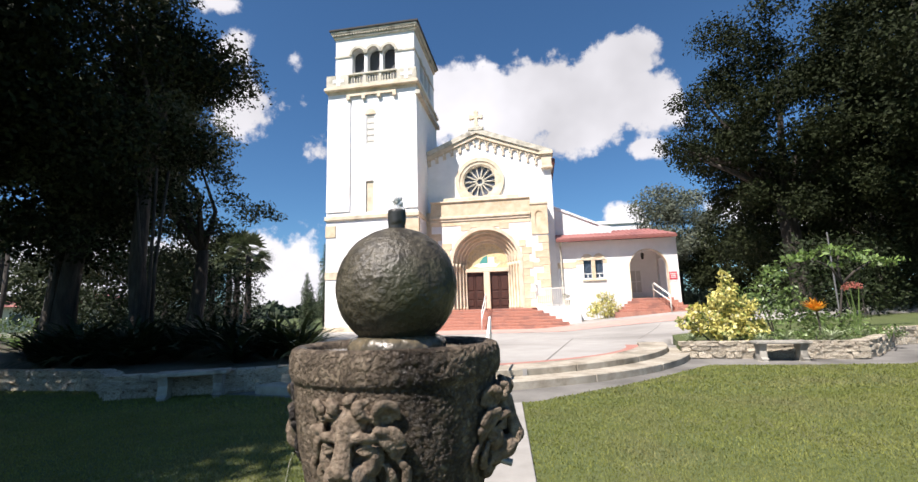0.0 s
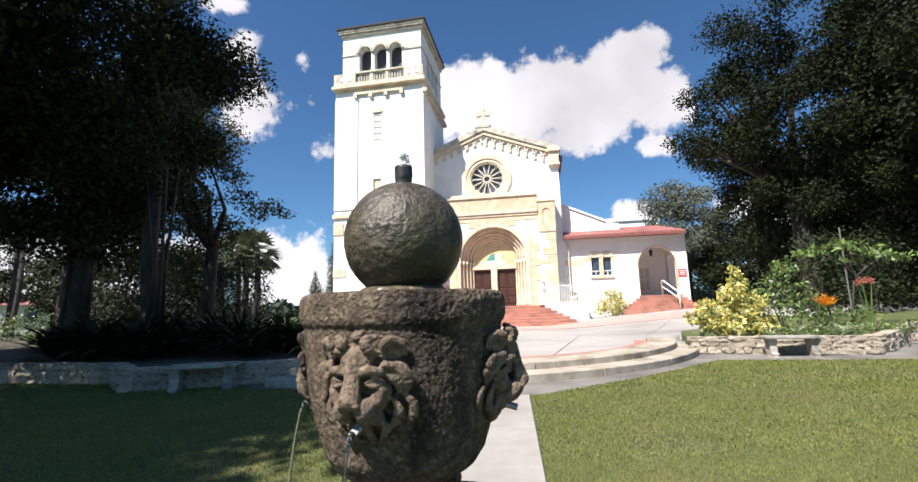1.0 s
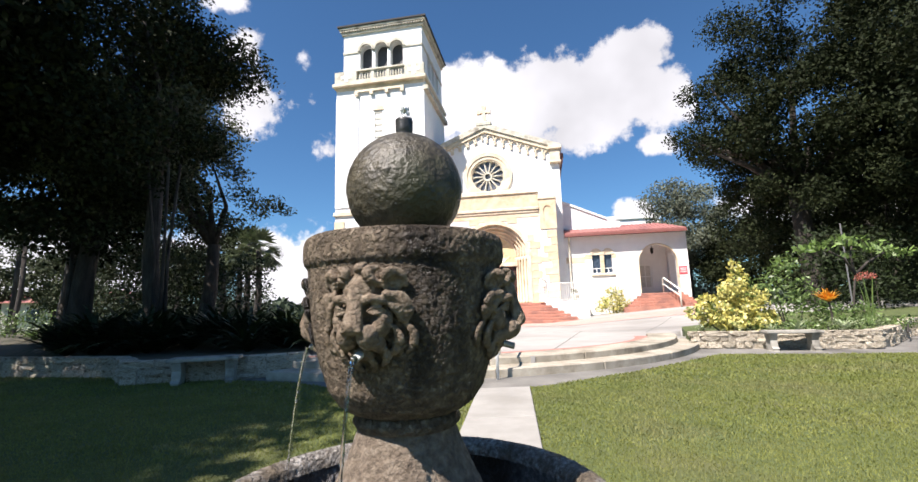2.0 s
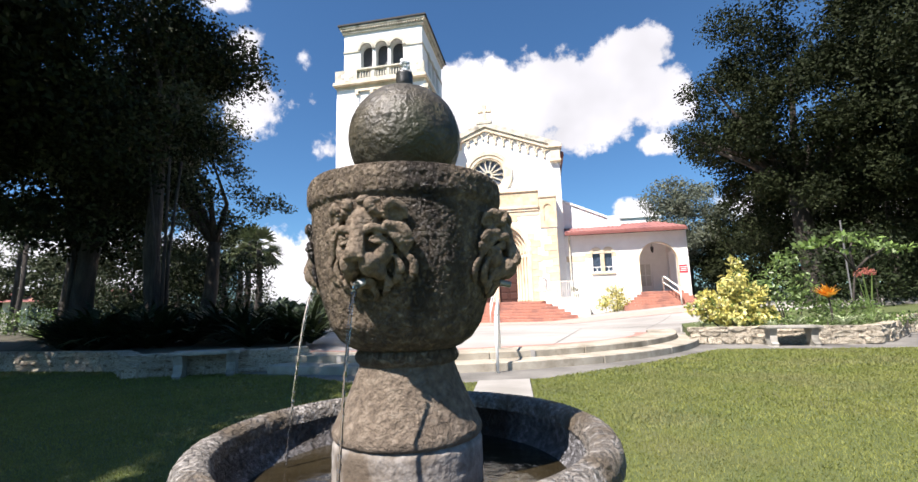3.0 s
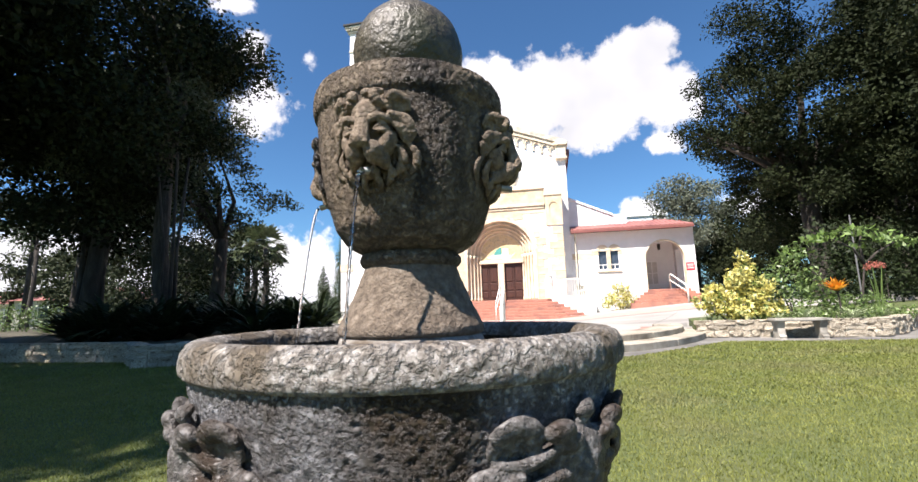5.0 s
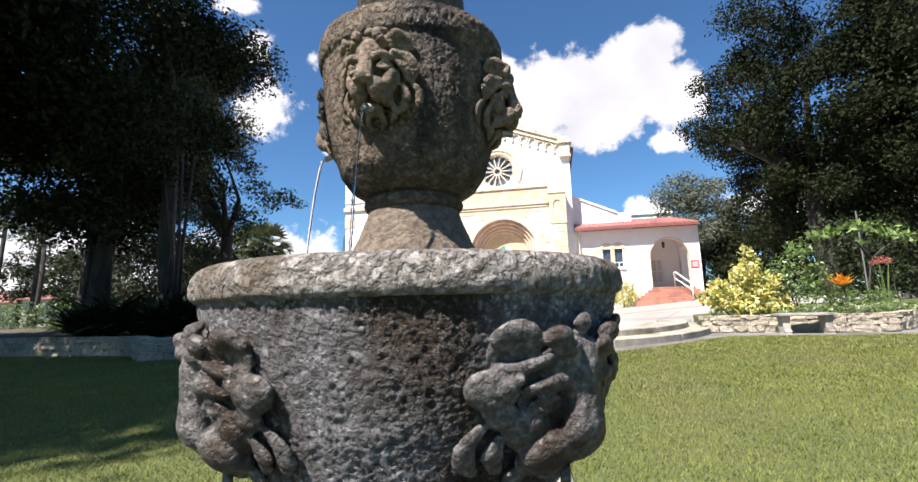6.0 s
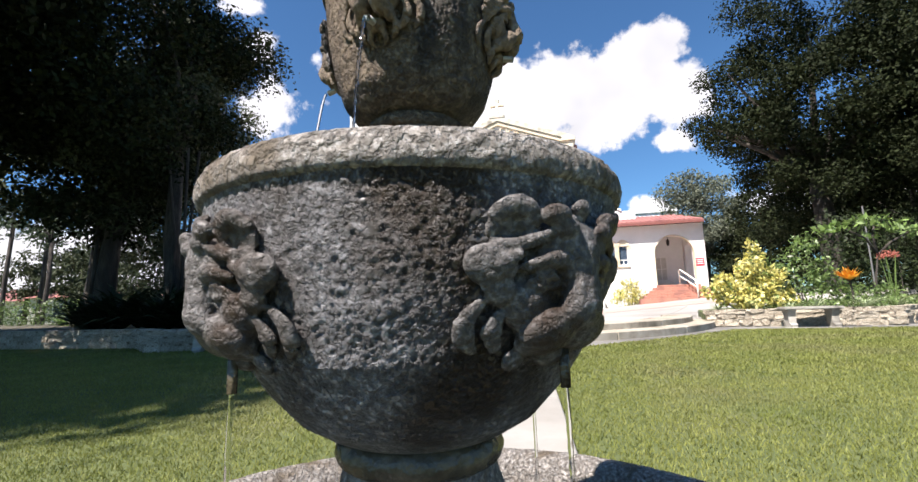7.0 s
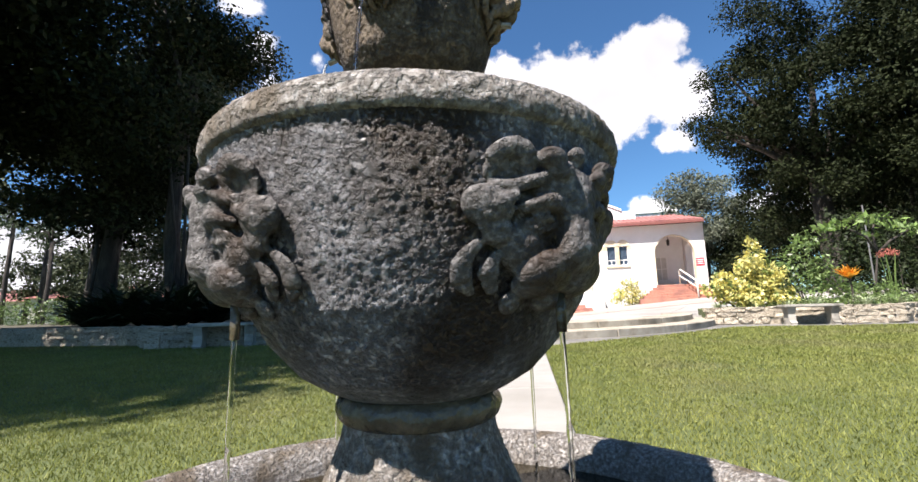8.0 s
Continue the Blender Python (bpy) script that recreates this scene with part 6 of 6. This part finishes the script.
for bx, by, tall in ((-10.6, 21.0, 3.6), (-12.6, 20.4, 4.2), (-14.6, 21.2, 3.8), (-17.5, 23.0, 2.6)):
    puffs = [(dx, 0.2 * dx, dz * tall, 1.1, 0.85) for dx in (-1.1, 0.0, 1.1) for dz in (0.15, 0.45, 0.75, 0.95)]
    shrub("dark_bush", pose(bx, by, -0.3), puffs, 320, 0.15, M["shade_dark_leaf"], "tall leafy bush behind the ferns, coloured dark for the shade", "bush", stems=5, group="dark bushes in the grove")


def palm(m, height, label, seed, fronds=26, size=1.5):
    ob = thing("fan_palm", m, label, "palm tree", "palms by the road")
    r = random.Random(seed)
    bm = bmesh.new()
    tube(bm, [(0, 0, -0.3), (0.1, 0, height * 0.5), (0, 0, height)], [0.28, 0.2, 0.18], 8)
    part("trunk", bm, M["bark"], ob, smooth=True)
    quads = []
    for k in range(fronds):
        a, up = r.uniform(0, 6.283), r.uniform(-0.9, 1.2)
        d = Vector((math.cos(a) * math.cos(up), math.sin(a) * math.cos(up), math.sin(up)))
        s = Vector((-math.sin(a), math.cos(a), 0))
        hub = Vector((0, 0, height)) + d * size * 0.55
        n = d.cross(s)
        for j in range(11):
            b = radians(-75 + 15 * j)
            tip = hub + (d * math.cos(b) + s * math.sin(b)) * size * 0.75 - Vector((0, 0, 0.25 * size * abs(math.sin(b)) + 0.15))
            w = (s * math.cos(b) - d * math.sin(b)) * 0.07 * size
            m1 = hub + (tip - hub) * 0.6
            quads += [hub, m1 - w, tip, m1 + w]
    arrays("crown", np.array([tuple(q) for q in quads]), 4, M["palm_leaf"], ob)
    return ob


for i, (x, y, h) in enumerate(((-15.2, 33.0, 6.2), (-17.2, 36.0, 6.8), (-13.6, 31.2, 5.6), (-19.5, 38.0, 6.4), (-22.0, 36.0, 5.4))):
    palm(pose(x, y, -0.2), h, "tall fan palm beside the far road", 50 + i)


def cypress(m, height, r0, label, seed):
    ob = thing("cypress", m, label, "conifer", "cypresses beside the tower")
    blobs = []
    r = random.Random(seed)
    for k in range(26):
        t = k / 25
        w = r0 * (1.05 - t) ** 0.6 * (0.4 + min(1, t * 5) * 0.6)
        blobs.append((r.uniform(-0.3, 0.3) * w, r.uniform(-0.3, 0.3) * w, height * (0.05 + 0.93 * t), max(0.2, w), 1.1))
    bm = bmesh.new()
    tube(bm, [(0, 0, -0.2), (0, 0, height * 0.9)], [0.14, 0.03], 6)
    part("trunk", bm, M["bark"], ob)
    arrays("crown", leaves(clump_points(blobs, 500, 0.4), 0.16, 0.35), 4, M["conifer"], ob)
    return ob


cypress(pose(-12.2, 40.0, -0.2), 5.0, 0.9, "narrow green cypress near the tower", 61)
cypress(pose(-11.4, 42.5, -0.2), 8.0, 0.9, "tall narrow cypress near the tower", 62)
cypress(pose(-13.6, 46.0, -0.2), 4.0, 0.9, "small cypress near the road", 63)

# ferny bed under the oaks, its shade put into the dark leaf colour
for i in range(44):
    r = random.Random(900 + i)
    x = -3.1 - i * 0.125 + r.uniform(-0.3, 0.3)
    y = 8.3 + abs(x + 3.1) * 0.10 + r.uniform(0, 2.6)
    spiky("dark_fern", pose(x, y, 0.27, 0, 0, i * 41), 60, r.uniform(1.15, 1.75), 0.05, M["shade_dark_leaf"], "arching fern coloured dark for the deep shade", "fern", 1.05, 0.8, "ferns under the oaks")
far_hedge = [(x, 19.0 - x * 0.02 + random.Random(int(-x * 10)).uniform(-0.3, 0.3), 0.75, 0.8, 0.95) for x in np.arange(-26, -16.5, 0.7)]
shrub("clipped_hedge", pose(0, 0, 0.0), far_hedge, 420, 0.11, M["green_leaf"], "clipped green hedge at the road", "hedge", stems=6, spread_out=True)
for i, (x, y) in enumerate(((-14.6, 16.0), (-12.8, 15.6), (-11.6, 15.2))):
    spiky("bright_fern", pose(x, y, 0.1), 40, 0.9, 0.04, M["lime_leaf"], "sunlit arching green fern", "fern", 1.1, 0.7, "sunlit ferns")

# far side: road, houses, pines, woods on the horizon
bm = bmesh.new()
prev = None
for x in range(-90, 1, 6):
    cur = [bm.verts.new((x, y, -0.20)) for y in (27, 34)]
    if prev:
        bm.faces.new((prev[0], cur[0], cur[1], prev[1]))
    prev = cur
tagged(part("road", bm, M["asphalt"]), "grey asphalt road beyond the trees", "road", kind="structure")


def house(m, w, d, h, label):
    ob = thing("house", m, label, "house", "houses across the road")
    bm = bmesh.new()
    box(bm, -w / 2, w / 2, -d / 2, d / 2, -0.3, h)
    part("wall", bm, M["house_wall"], ob)
    bm = bmesh.new()
    v = [bm.verts.new(c) for c in ((-w / 2 - .5, -d / 2 - .5, h), (w / 2 + .5, -d / 2 - .5, h), (w / 2 + .5, d / 2 + .5, h), (-w / 2 - .5, d / 2 + .5, h), (-w / 2 + d / 2, 0, h + 1.6), (w / 2 - d / 2, 0, h + 1.6))]
    for f in ((0, 1, 5, 4), (1, 2, 5), (2, 3, 4, 5), (3, 0, 4), (3, 2, 1, 0)):
        bm.faces.new([v[i] for i in f])
    part("roof", bm, M["rooftile"], ob)
    for k in range(3):
        x = -w * 0.32 + k * w * 0.32
        win = solid("window", [(x - 0.6, x + 0.6, -d / 2 - 0.06, -d / 2 - 0.002, 1.0, 2.3)], M["whitepaint"], ob)
        solid("pane", [(x - 0.5, x + 0.5, -d / 2 - 0.09, -d / 2 - 0.062, 1.1, 2.2)], M["glass"], win)
    return ob


house(pose(-43.5, 55, -0.2, 0, 0, 30), 14, 9, 3.0, "low cream house with red tiled roof")
house(pose(-57, 58, -0.2, 0, 0, 35), 12, 8, 3.0, "cream house with red roof behind trees")
for i in range(9):
    r = random.Random(300 + i)
    x = -33 - i * 2.6 + r.uniform(-1, 1)
    y = 34 + r.uniform(-2, 4)
    h = r.uniform(9, 13)
    tree("pine", pose(x, y, -0.2), h, 0.17, crown(0, 0, h * 0.86, 1.8, 1.8, 2.0, 14, 0.6, 1.0, 400 + i, -0.9), 130, 0.26, M["conifer"], "thin pine with a bare trunk across the road", 4, (0.2, 0), 0.75, seed=500 + i)
for i in range(9):
    r = random.Random(700 + i)
    x, y = -24 - i * 4.2, 44 + r.uniform(-3, 10)
    tree("broadleaf_tree", pose(x, y, -0.2), 8, 0.25, crown(0, 0, 5.2, 2.8, 2.8, 3.2, 24, 0.9, 1.5, 720 + i, -0.9), 110, 0.34, M["oak_leaf_light"], "green tree across the road", 4, (0.1, 0), 0.35, seed=740 + i)
woods = []
r = random.Random(77)
for i in range(240):
    a = radians(-80 + 160 * i / 239)
    dist = r.uniform(190, 250)
    woods.append((dist * math.sin(a), dist * math.cos(a), r.uniform(0, 2.5), r.uniform(4, 6.5), 0.8))
tagged(arrays("far_woods", leaves(clump_points(woods, 7, 0.5), 2.6, 0.8), 4, M["far_green"]), "dark line of woods on the horizon", "woods", kind="stuff")

# ---- grass ----
edge = np.array(lawn_edge)


def in_outline(px, py):
    inside = np.zeros(len(px), bool)
    j = len(edge) - 1
    for i in range(len(edge)):
        xi, yi, xj, yj = *edge[i], *edge[j]
        hit_ = ((yi > py) != (yj > py)) & (px < (xj - xi) * (py - yi) / (yj - yi + 1e-12) + xi)
        inside ^= hit_
        j = i
    return inside


blades = []
for x0, x1, y0, y1, per, h in ((-9, 9, -4.0, 0.6, 1500, 0.02), (-9, -4, 0.6, 3.2, 1500, 0.02), (5, 10, 0.6, 3.2, 1500, 0.02), (-4, 5, 0.6, 3.2, 11000, 0.018), (-7, 8, 3.2, 5.6, 5200, 0.021), (-9, 11, 5.6, 10.2, 1900, 0.028)):
    n = int((x1 - x0) * (y1 - y0) * per)
    px, py = rng.uniform(x0, x1, n), rng.uniform(y0, y1, n)
    keep = in_outline(px, py) & (np.hypot(px - FX, py - FY) > 0.80)
    keep &= ~((np.abs(px - (-0.075 + PATH_SLOPE * (py - 0.65))) < 0.30) & (py > 0.65))
    px, py = px[keep], py[keep]
    n = len(px)
    a = rng.uniform(0, 6.283, n)
    hh = h * rng.uniform(0.5, 1.3, n)
    w = 0.0027 * (1 + (y0 > 3) * 0.8 + (y0 > 5) * 1.2)
    lean = hh * rng.uniform(0.2, 1.0, n)
    b = rng.uniform(0, 6.283, n)
    base = np.stack([px, py, np.full(n, -0.003)], 1)
    s = np.stack([np.cos(a) * w, np.sin(a) * w, np.zeros(n)], 1)
    tip = base + np.stack([np.cos(b) * lean, np.sin(b) * lean, hh], 1)
    blades.append(np.stack([base - s, base + s, tip], 1).reshape(-1, 3))
tagged(arrays("lawn_grass", np.concatenate(blades), 3, M["blade"]), "short green lawn grass with pale dry tips", "grass", kind="stuff")
